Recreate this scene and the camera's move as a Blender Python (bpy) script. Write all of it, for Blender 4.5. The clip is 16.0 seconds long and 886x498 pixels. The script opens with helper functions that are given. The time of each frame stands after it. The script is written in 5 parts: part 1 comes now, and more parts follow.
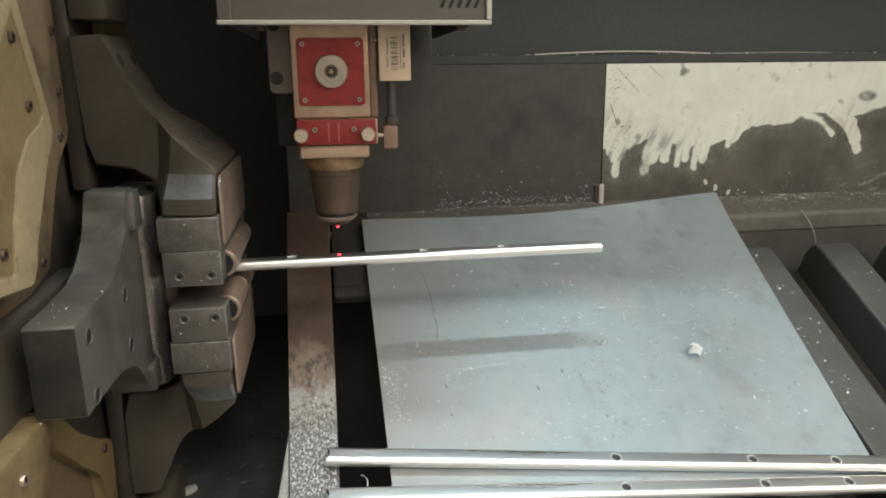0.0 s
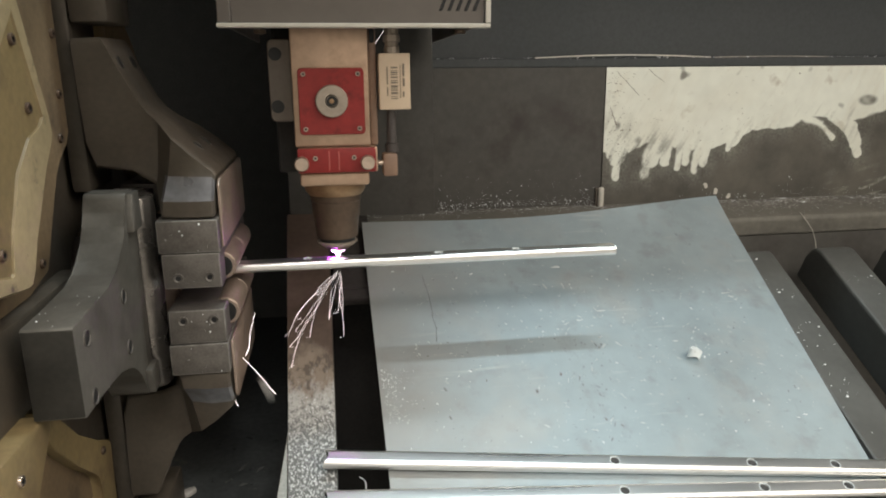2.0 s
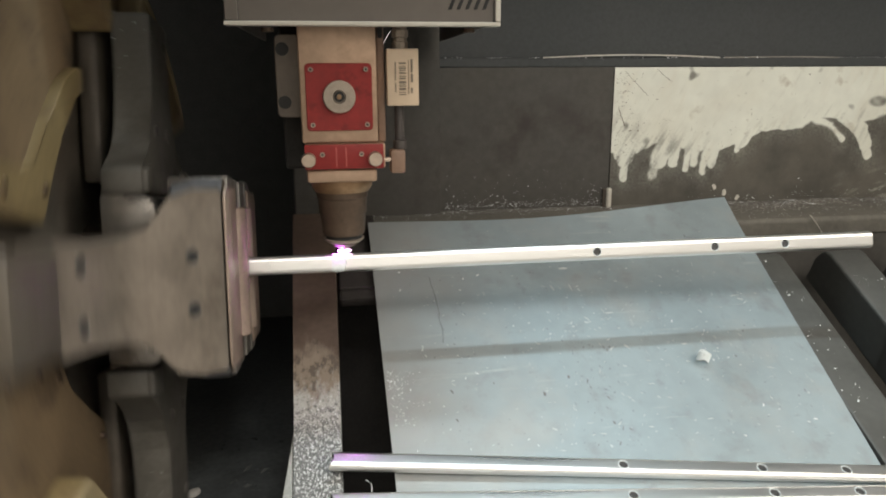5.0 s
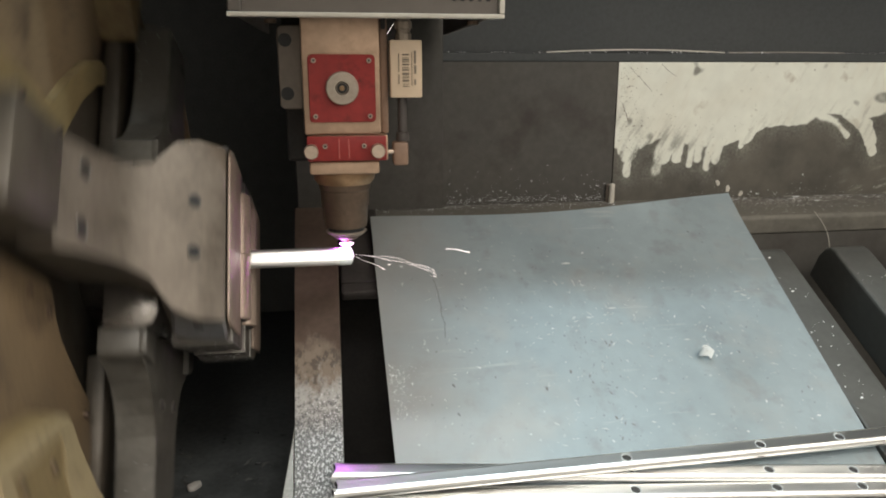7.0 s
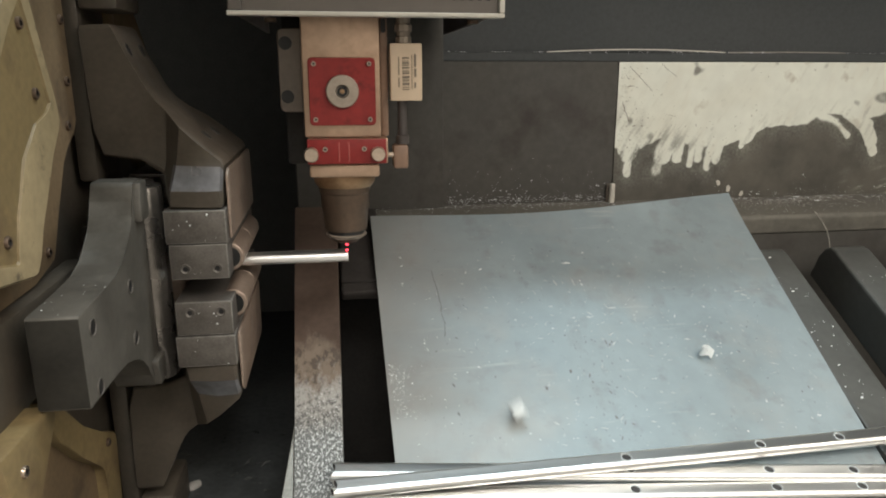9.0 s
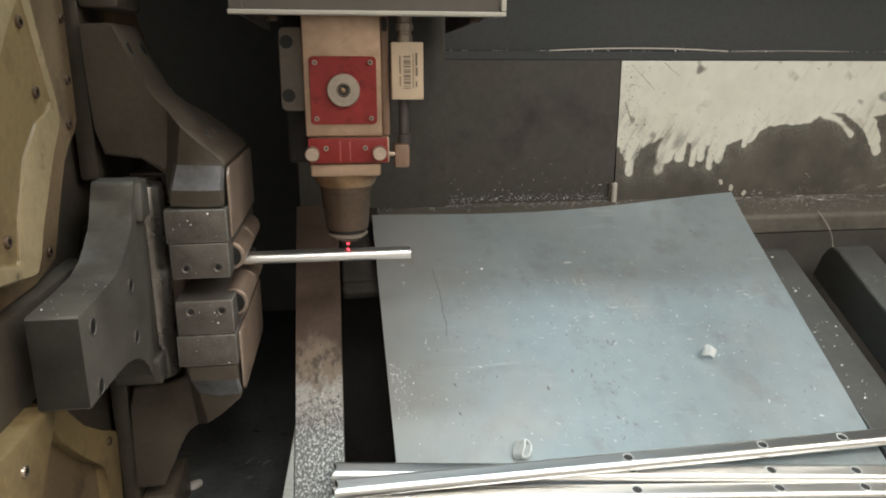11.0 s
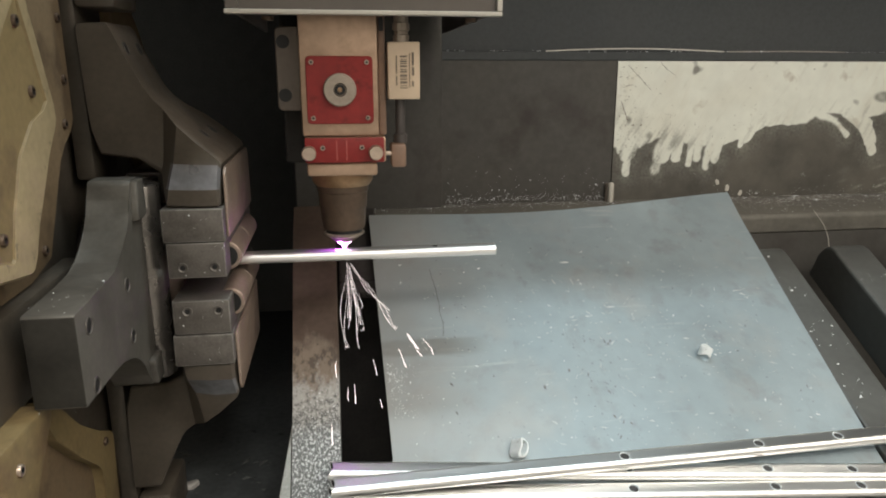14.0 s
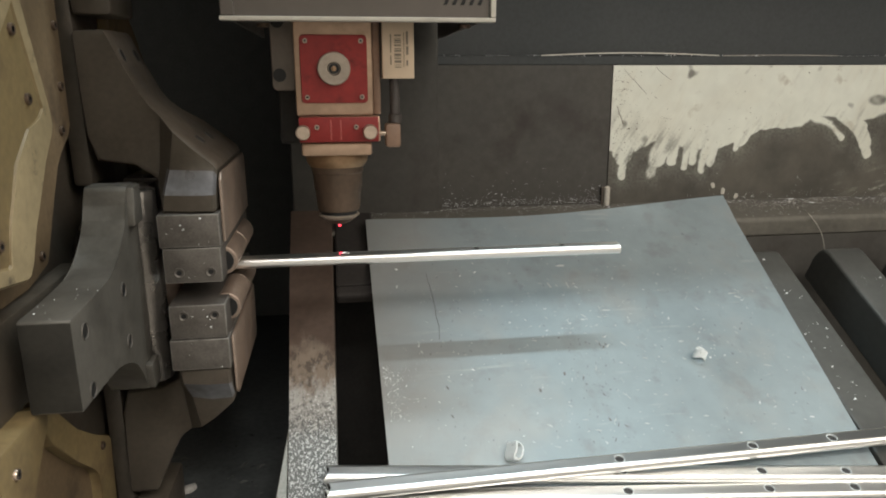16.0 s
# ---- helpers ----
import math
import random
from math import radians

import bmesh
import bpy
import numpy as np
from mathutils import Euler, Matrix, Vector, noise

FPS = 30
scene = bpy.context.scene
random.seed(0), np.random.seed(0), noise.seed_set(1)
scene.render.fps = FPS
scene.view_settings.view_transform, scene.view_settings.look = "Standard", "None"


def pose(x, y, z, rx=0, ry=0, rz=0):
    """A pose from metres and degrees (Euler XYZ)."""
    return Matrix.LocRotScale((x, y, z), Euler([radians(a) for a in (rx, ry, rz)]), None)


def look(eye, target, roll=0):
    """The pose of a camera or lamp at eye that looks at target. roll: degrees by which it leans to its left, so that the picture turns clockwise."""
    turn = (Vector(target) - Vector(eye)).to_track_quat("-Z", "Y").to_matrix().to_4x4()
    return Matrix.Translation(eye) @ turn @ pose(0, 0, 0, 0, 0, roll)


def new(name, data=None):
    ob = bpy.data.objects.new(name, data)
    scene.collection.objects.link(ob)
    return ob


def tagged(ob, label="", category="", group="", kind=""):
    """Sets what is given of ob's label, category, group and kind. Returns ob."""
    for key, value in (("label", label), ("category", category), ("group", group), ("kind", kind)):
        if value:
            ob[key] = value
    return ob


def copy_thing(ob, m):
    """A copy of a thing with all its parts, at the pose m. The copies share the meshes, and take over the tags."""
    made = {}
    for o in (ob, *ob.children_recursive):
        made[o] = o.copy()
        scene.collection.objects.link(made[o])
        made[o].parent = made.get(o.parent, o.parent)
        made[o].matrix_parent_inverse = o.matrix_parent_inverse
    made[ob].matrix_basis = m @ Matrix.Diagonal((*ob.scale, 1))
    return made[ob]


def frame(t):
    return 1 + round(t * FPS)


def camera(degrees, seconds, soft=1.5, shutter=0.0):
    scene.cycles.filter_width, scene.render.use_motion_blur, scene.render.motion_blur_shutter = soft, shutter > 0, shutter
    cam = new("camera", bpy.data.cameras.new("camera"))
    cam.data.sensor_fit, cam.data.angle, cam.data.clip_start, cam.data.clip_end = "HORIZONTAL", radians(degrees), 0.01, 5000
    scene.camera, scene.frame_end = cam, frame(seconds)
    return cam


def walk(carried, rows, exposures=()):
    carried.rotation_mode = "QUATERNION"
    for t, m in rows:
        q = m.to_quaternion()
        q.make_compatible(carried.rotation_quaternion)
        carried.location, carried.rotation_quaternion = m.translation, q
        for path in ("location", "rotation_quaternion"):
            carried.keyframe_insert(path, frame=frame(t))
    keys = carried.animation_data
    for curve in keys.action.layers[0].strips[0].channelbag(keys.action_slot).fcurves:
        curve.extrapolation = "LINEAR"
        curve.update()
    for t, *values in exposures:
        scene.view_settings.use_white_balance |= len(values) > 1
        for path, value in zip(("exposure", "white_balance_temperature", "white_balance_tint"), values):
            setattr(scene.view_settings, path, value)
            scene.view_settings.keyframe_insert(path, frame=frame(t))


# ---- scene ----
cam = camera(65, 16.0, soft=1.9, shutter=0.5)
walk(cam, [
    (0, look((-0.0010, -0.7908, 0.2077), (0.1516, 0.1669, -0.0360), -0.64)),
    (0.5, look((0.0000, -0.7896, 0.2064), (0.1529, 0.1686, -0.0356), -0.52)),
    (1, look((0.0021, -0.7871, 0.2065), (0.1550, 0.1714, -0.0343), -0.50)),
    (1.5, look((0.0006, -0.7906, 0.2062), (0.1527, 0.1684, -0.0330), -0.51)),
    (2, look((0.0021, -0.7923, 0.2070), (0.1522, 0.1671, -0.0318), -0.55)),
    (2.5, look((0.0015, -0.7887, 0.2069), (0.1505, 0.1709, -0.0317), -0.54)),
    (3, look((0.0032, -0.7870, 0.2062), (0.1507, 0.1733, -0.0306), -0.59)),
    (3.5, look((0.0026, -0.7843, 0.2062), (0.1512, 0.1759, -0.0303), -0.48)),
    (4, look((0.0005, -0.7866, 0.2077), (0.1472, 0.1736, -0.0300), -0.46)),
    (6.5, look((-0.0020, -0.7802, 0.2029), (0.1416, 0.1795, -0.0387), -0.13)),
    (7, look((-0.0018, -0.7824, 0.2021), (0.1406, 0.1771, -0.0411), -0.08)),
    (7.5, look((0.0019, -0.7851, 0.2025), (0.1429, 0.1747, -0.0399), -0.16)),
    (8, look((-0.0002, -0.7840, 0.2046), (0.1424, 0.1748, -0.0408), -0.08)),
    (8.5, look((0.0006, -0.7858, 0.2035), (0.1420, 0.1739, -0.0395), -0.14)),
    (9, look((-0.0011, -0.7826, 0.2009), (0.1405, 0.1771, -0.0417), -0.04)),
    (11.5, look((0.0006, -0.7794, 0.2013), (0.1384, 0.1801, -0.0446), -0.04)),
    (12, look((-0.0004, -0.7771, 0.2026), (0.1389, 0.1818, -0.0445), 0.03)),
    (12.5, look((0.0020, -0.7777, 0.2015), (0.1406, 0.1816, -0.0445), -0.02)),
    (13, look((0.0030, -0.7790, 0.2025), (0.1428, 0.1803, -0.0426), -0.03)),
    (13.5, look((0.0028, -0.7795, 0.2017), (0.1451, 0.1797, -0.0426), -0.03)),
    (14, look((0.0013, -0.7822, 0.1990), (0.1428, 0.1776, -0.0431), -0.05)),
    (14.5, look((0.0032, -0.7827, 0.2005), (0.1460, 0.1769, -0.0418), -0.02)),
    (15, look((0.0044, -0.7852, 0.2031), (0.1452, 0.1746, -0.0397), -0.14)),
    (15.5, look((0.0047, -0.7858, 0.2027), (0.1461, 0.1743, -0.0387), -0.11)),
    (16, look((0.0062, -0.7871, 0.2014), (0.1476, 0.1738, -0.0366), -0.22)),
], [(0, 0.05), (6, 0.03), (9, 0.0), (11.4, -0.03), (13, -0.02), (14.4, -0.06), (16, -0.06)])

# ---- light ----
world = bpy.data.worlds.new("workshop_air")
scene.world = world
world.use_nodes = True
world.node_tree.nodes["Background"].inputs[0].default_value = (1.0, 0.91, 0.78, 1)
world.node_tree.nodes["Background"].inputs[1].default_value = 0.36


def area_lamp(name, m, sx, sy, watts, colour):
    data = bpy.data.lights.new(name, "AREA")
    data.shape, data.size, data.size_y, data.energy, data.color = "RECTANGLE", sx, sy, watts, colour
    ob = new(name, data)
    ob.matrix_world = m
    return ob


area_lamp("led_strip_lamp", look((0.30, -0.09, 1.0), (0.30, -0.03, -0.13)), 0.8, 0.035, 5.8, (0.79, 0.95, 1.0))
area_lamp("workshop_lamp", look((1.9, -1.5, 1.8), (0.1, 0.1, 0.0)), 2.6, 1.8, 60.0, (1.0, 0.925, 0.815))
# added unseen lamp, brightens the floor and wall that the tubes reflect
area_lamp("room_fill_lamp", look((0.3, -3.0, 2.7), (0.3, -3.05, -0.9)), 1.6, 1.2, 95.0, (1.0, 0.96, 0.9))

# ---- materials ----


def mat(name, base, rough=0.6, metal=0.0, var=0.25, scale=40.0, bump=0.15, fine=6.0, dark=None, dirt=0.0, dirt_scale=9.0, stretch=(1, 1, 1), spec=0.5):
    """A procedural surface: base colour with coarse and fine variation, relief and an optional second dirt colour."""
    m = bpy.data.materials.new(name)
    m.use_nodes = True
    nt = m.node_tree
    n, l = nt.nodes, nt.links
    bsdf = n["Principled BSDF"]
    tc = n.new("ShaderNodeTexCoord")
    mp = n.new("ShaderNodeMapping")
    mp.inputs["Scale"].default_value = stretch
    l.new(tc.outputs["Object"], mp.inputs["Vector"])
    a = n.new("ShaderNodeTexNoise")
    a.inputs["Scale"].default_value, a.inputs["Detail"].default_value = scale, 6
    b = n.new("ShaderNodeTexNoise")
    b.inputs["Scale"].default_value, b.inputs["Detail"].default_value = scale * fine, 3
    l.new(mp.outputs[0], a.inputs["Vector"])
    l.new(mp.outputs[0], b.inputs["Vector"])
    mix = n.new("ShaderNodeMath")
    mix.operation = "MULTIPLY_ADD"
    mix.inputs[1].default_value = 0.4
    l.new(b.outputs["Fac"], mix.inputs[0])
    half = n.new("ShaderNodeMath")
    half.operation = "MULTIPLY"
    half.inputs[1].default_value = 0.6
    l.new(a.outputs["Fac"], half.inputs[0])
    l.new(half.outputs[0], mix.inputs[2])
    ramp = n.new("ShaderNodeMapRange")
    ramp.inputs["From Min"].default_value, ramp.inputs["From Max"].default_value = 0.3, 0.7
    ramp.inputs["To Min"].default_value, ramp.inputs["To Max"].default_value = 1 - var, 1 + var
    l.new(mix.outputs[0], ramp.inputs["Value"])
    col = n.new("ShaderNodeMix")
    col.data_type, col.blend_type = "RGBA", "MULTIPLY"
    col.inputs["Factor"].default_value = 1
    col.inputs["A"].default_value = (*base, 1)
    l.new(ramp.outputs[0], col.inputs["B"])
    out = col.outputs["Result"]
    if dirt > 0:
        d = n.new("ShaderNodeTexNoise")
        d.inputs["Scale"].default_value, d.inputs["Detail"].default_value = dirt_scale, 8
        d.inputs["Roughness"].default_value = 0.65
        l.new(mp.outputs[0], d.inputs["Vector"])
        dr = n.new("ShaderNodeMapRange")
        dr.inputs["From Min"].default_value, dr.inputs["From Max"].default_value = 0.62 - 0.3 * dirt, 0.72
        l.new(d.outputs["Fac"], dr.inputs["Value"])
        c2 = n.new("ShaderNodeMix")
        c2.data_type = "RGBA"
        l.new(dr.outputs[0], c2.inputs["Factor"])
        l.new(out, c2.inputs["A"])
        c2.inputs["B"].default_value = (*(dark or (0.05, 0.04, 0.03)), 1)
        out = c2.outputs["Result"]
    l.new(out, bsdf.inputs["Base Color"])
    rr = n.new("ShaderNodeMapRange")
    rr.inputs["From Min"].default_value, rr.inputs["From Max"].default_value = 0.3, 0.7
    rr.inputs["To Min"].default_value, rr.inputs["To Max"].default_value = max(0.02, rough - 0.12), min(1, rough + 0.12)
    l.new(a.outputs["Fac"], rr.inputs["Value"])
    l.new(rr.outputs[0], bsdf.inputs["Roughness"])
    bsdf.inputs["Metallic"].default_value = metal
    bsdf.inputs["Specular IOR Level"].default_value = spec
    if bump > 0:
        bp = n.new("ShaderNodeBump")
        bp.inputs["Strength"].default_value, bp.inputs["Distance"].default_value = bump, 0.001
        l.new(mix.outputs[0], bp.inputs["Height"])
        l.new(bp.outputs[0], bsdf.inputs["Normal"])
    return m


def glow(name, colour, strength):
    m = bpy.data.materials.new(name)
    m.use_nodes = True
    b = m.node_tree.nodes["Principled BSDF"]
    b.inputs["Base Color"].default_value = (*colour, 1)
    b.inputs["Emission Color"].default_value = (*colour, 1)
    b.inputs["Emission Strength"].default_value = strength
    return m


M_WALL = mat("dark_wall_paint", (0.042, 0.0455, 0.046), 0.75, scale=6, fine=30, bump=0.1)
M_SOOT = mat("sooty_panel", (0.057, 0.053, 0.046), 0.72, scale=8, fine=12, var=0.28, bump=0.07, dark=(0.035, 0.029, 0.025), dirt=0.35, dirt_scale=11)
M_VOID = mat("black_interior", (0.085, 0.087, 0.085), 0.9, bump=0)
M_SLOT = mat("slot_shade_black", (0.034, 0.032, 0.030), 0.95, bump=0, spec=0.2)
M_SMEAR = mat("pale_scuff", (0.52, 0.55, 0.55), 0.6, 0.1, bump=0)
M_BED = mat("worn_bed_steel", (0.022, 0.018, 0.016), 0.85, 0.0, scale=25, var=0.35, bump=0.3, dark=(0.035, 0.03, 0.027), dirt=0.3, dirt_scale=30)
M_SLAT = mat("dark_slat_steel", (0.088, 0.091, 0.087), 0.55, 0.25, scale=14, var=0.2, bump=0.12)
M_SHELF = mat("dusty_shelf_steel", (0.125, 0.116, 0.098), 0.7, 0.1, scale=20, var=0.3, bump=0.2)
M_BORE = mat("grimy_turned_steel", (0.34, 0.285, 0.235), 0.45, 0.6, scale=45, var=0.22, bump=0.15)
M_ALU = mat("bare_aluminium", (0.88, 0.875, 0.86), 0.35, 1.0, scale=30, var=0.06, bump=0.04, stretch=(0.05, 1, 1))
M_OFFCUT = mat("bright_offcut", (0.80, 0.85, 0.86), 0.35, 0.15, scale=60, var=0.15, bump=0.1)
M_MARK = mat("dark_scratch", (0.17, 0.17, 0.17), 0.7, bump=0)
M_BRKT = mat("sooty_bracket", (0.14, 0.115, 0.095), 0.55, 0.3, scale=25, var=0.2, bump=0.05)
# darker than bare metal: the shade inside the tubes is in the colour
M_CUT = mat("shaded_tube_inside", (0.055, 0.055, 0.055), 0.6, 0.3, bump=0)
M_ELBOW = mat("brown_moulded_elbow", (0.20, 0.125, 0.085), 0.55, scale=30, var=0.2, bump=0.05)
M_HOSE = mat("grey_gas_hose", (0.055, 0.046, 0.042), 0.5, scale=30, var=0.2, bump=0.05)
M_DUST = mat("grey_dust_flakes", (0.42, 0.40, 0.37), 0.7, 0.1, bump=0)
M_JAW = mat("oiled_dark_steel", (0.080, 0.067, 0.052), 0.5, 0.22, scale=30, var=0.25, bump=0.15, dark=(0.06, 0.045, 0.035), dirt=0.25, dirt_scale=12)
M_GREY = mat("oiled_grey_steel", (0.094, 0.087, 0.075), 0.48, 0.22, scale=30, var=0.25, bump=0.15, dark=(0.055, 0.05, 0.042), dirt=0.25, dirt_scale=12)
M_END_SHADE = mat("end_shade_black", (0.020, 0.0185, 0.015), 0.65, 0.0, scale=35, var=0.4, bump=0.25, spec=0.3)
# rust brown, lighter than the flanks to carry the light on the outer slope
M_SLOPE = mat("rust_brown_lit_steel", (0.158, 0.130, 0.104), 0.42, 0.3, scale=26, var=0.3, bump=0.12, dark=(0.08, 0.06, 0.045), dirt=0.3, dirt_scale=18)
# paler bluish grey holds the reflection seen on the leaning flank facets
M_BAND = mat("grey_flank_sheen", (0.19, 0.19, 0.20), 0.36, 0.5, scale=24, var=0.3, bump=0.08, dark=(0.09, 0.085, 0.08), dirt=0.25, dirt_scale=22)
M_EDGE = mat("worn_bright_edge", (0.20, 0.19, 0.175), 0.45, 0.6, scale=90, var=0.5, bump=0.1)
M_PAD = mat("worn_clamp_steel", (0.120, 0.108, 0.097), 0.5, 0.5, scale=80, var=0.35, bump=0.3)
M_SLEEVE = mat("smeared_turned_steel", (0.22, 0.20, 0.18), 0.32, 0.75, scale=20, var=0.3, bump=0.08)
M_ROLL = mat("brown_roller_steel", (0.29, 0.222, 0.178), 0.42, 0.4, scale=40, var=0.25, bump=0.1)
M_CREAM = mat("dirty_cream_paint", (0.190, 0.140, 0.066), 0.5, scale=7, fine=22, var=0.28, bump=0.08, dark=(0.10, 0.062, 0.034), dirt=0.3, dirt_scale=14)
M_RIM = mat("worn_pale_cream", (0.30, 0.238, 0.138), 0.5, scale=11, fine=14, var=0.25, bump=0.1, dark=(0.06, 0.045, 0.03), dirt=0.16, dirt_scale=60)
M_CREAMD = mat("dark_cream_paint", (0.15, 0.105, 0.06), 0.55, scale=9, fine=22, var=0.3, bump=0.1, dark=(0.06, 0.04, 0.025), dirt=0.35, dirt_scale=20)
M_HEADAL = mat("smoked_anodised_alloy", (0.45, 0.315, 0.225), 0.42, 0.65, scale=22, var=0.2, bump=0.05, dark=(0.24, 0.17, 0.11), dirt=0.22, dirt_scale=16)
M_RED = mat("red_cover_plate", (0.225, 0.022, 0.020), 0.5, 0.0, scale=14, fine=9, var=0.22, bump=0.05, dark=(0.11, 0.012, 0.01), dirt=0.2, dirt_scale=45, spec=0.3)
M_PINK = mat("groove_highlight_red", (0.34, 0.075, 0.065), 0.5, bump=0)
M_STEELB = mat("bright_turned_steel", (0.5, 0.40, 0.32), 0.35, 0.8, scale=40, var=0.2, bump=0.1)
M_COPPER = mat("heat_stained_copper", (0.34, 0.22, 0.13), 0.4, 0.8, scale=30, var=0.3, bump=0.1)
M_NOZ = mat("dark_nozzle_alloy", (0.115, 0.080, 0.057), 0.5, 0.6, scale=30, var=0.3, bump=0.1)
M_COVER = mat("grey_cover_paint", (0.115, 0.098, 0.086), 0.55, scale=12, var=0.12, bump=0.05)
M_LIP = mat("pale_cover_edge", (0.52, 0.49, 0.43), 0.5, scale=20, var=0.12, bump=0.05)
M_LABEL = mat("cream_plastic_box", (0.60, 0.47, 0.34), 0.55, scale=20, var=0.08, bump=0.03)
M_INK = mat("label_ink", (0.20, 0.165, 0.13), 0.7, bump=0)
# flat black paints the shade inside holes, gaps, sockets and roller ends
M_BLACK = mat("black_recess_shade", (0.015, 0.015, 0.015), 0.5, 0.3, bump=0)
M_CHIP = mat("glinting_chips", (0.80, 0.82, 0.83), 0.5, 0.15, bump=0)
M_DULL = mat("dull_flakes", (0.03, 0.032, 0.034), 0.5, 0.2, bump=0)
M_CONC = mat("pale_concrete", (0.43, 0.42, 0.40), 0.8, scale=4, var=0.12)
M_WHITE = mat("white_workshop_wall", (0.72, 0.71, 0.68), 0.8, scale=3, var=0.05)
M_TRAY = mat("black_tray", (0.058, 0.063, 0.064), 0.7, scale=20, var=0.5, bump=0.4)
M_REDDOT = glow("red_pilot_light", (1.0, 0.05, 0.08), 4.0)
M_PLASMA = glow("violet_white_plasma", (1.0, 0.62, 1.0), 4.0)
M_VIOLET = glow("violet_chuck_tint", (0.62, 0.10, 0.80), 230.0)
M_ROD = mat("dull_rod_steel", (0.30, 0.28, 0.25), 0.4, 0.7, scale=60, var=0.3, bump=0.1)
M_GRIME = mat("brown_grime", (0.12, 0.095, 0.07), 0.8, bump=0)
M_SPARK = glow("white_hot_spark", (1.0, 0.88, 0.86), 3.2)

def beam_steel():
    """Brown scale at the upper end, then beige, then a pale coat that flakes off down to dark steel with bright specks.
    """
    # the brown scale is also darkened for the shade of the head above
    m = mat("dusty_beam_steel", (0.088, 0.060, 0.046), 0.6, 0.15, scale=18, var=0.3, bump=0.12)
    n, l = m.node_tree.nodes, m.node_tree.links
    out = n["Principled BSDF"].inputs["Base Color"].links[0].from_socket
    tc = n.new("ShaderNodeTexCoord")
    sep = n.new("ShaderNodeSeparateXYZ")
    l.new(tc.outputs["Object"], sep.inputs[0])
    drag = n.new("ShaderNodeMapping")
    drag.inputs["Scale"].default_value = (1, 0.55, 1)
    l.new(tc.outputs["Object"], drag.inputs["Vector"])
    # colour; noise scale and roughness; ramp along the beam and its weight; threshold
    for colour, scale, rough, y0, y1, weight, lo, hi, top in (((0.235, 0.19, 0.15), 22, 0.7, 0.075, -0.01, 0.45, 0.66, 0.86, 0.9), ((0.07, 0.055, 0.045), 60, 0.75, 0.08, 0.02, 0.16, 0.66, 0.72, 0.75),
                                                              ((0.42, 0.415, 0.40), 34, 0.8, 0.03, -0.06, 0.42, 0.66, 0.82, 0.92), ((0.085, 0.088, 0.086), 230, 0.8, 0.025, -0.13, 0.34, 0.65, 0.75, 0.88),
                                                              ((0.58, 0.59, 0.58), 430, 0.7, 0.02, -0.10, 0.20, 0.72, 0.77, 0.95)):
        t = n.new("ShaderNodeTexNoise")
        t.inputs["Scale"].default_value, t.inputs["Detail"].default_value, t.inputs["Roughness"].default_value = scale, 7, rough
        l.new(drag.outputs[0], t.inputs["Vector"])
        r = n.new("ShaderNodeMapRange")
        r.inputs["From Min"].default_value, r.inputs["From Max"].default_value, r.inputs["To Max"].default_value = y0, y1, weight
        l.new(sep.outputs["Y"], r.inputs["Value"])
        a = n.new("ShaderNodeMath")
        a.operation = "ADD"
        l.new(t.outputs["Fac"], a.inputs[0])
        l.new(r.outputs[0], a.inputs[1])
        k = n.new("ShaderNodeMapRange")
        k.inputs["From Min"].default_value, k.inputs["From Max"].default_value, k.inputs["To Max"].default_value = lo, hi, top
        l.new(a.outputs[0], k.inputs["Value"])
        mx = n.new("ShaderNodeMix")
        mx.data_type = "RGBA"
        l.new(k.outputs[0], mx.inputs["Factor"])
        l.new(out, mx.inputs["A"])
        mx.inputs["B"].default_value = (*colour, 1)
        out = mx.outputs["Result"]
    l.new(out, n["Principled BSDF"].inputs["Base Color"])
    return m


M_BEAM = beam_steel()


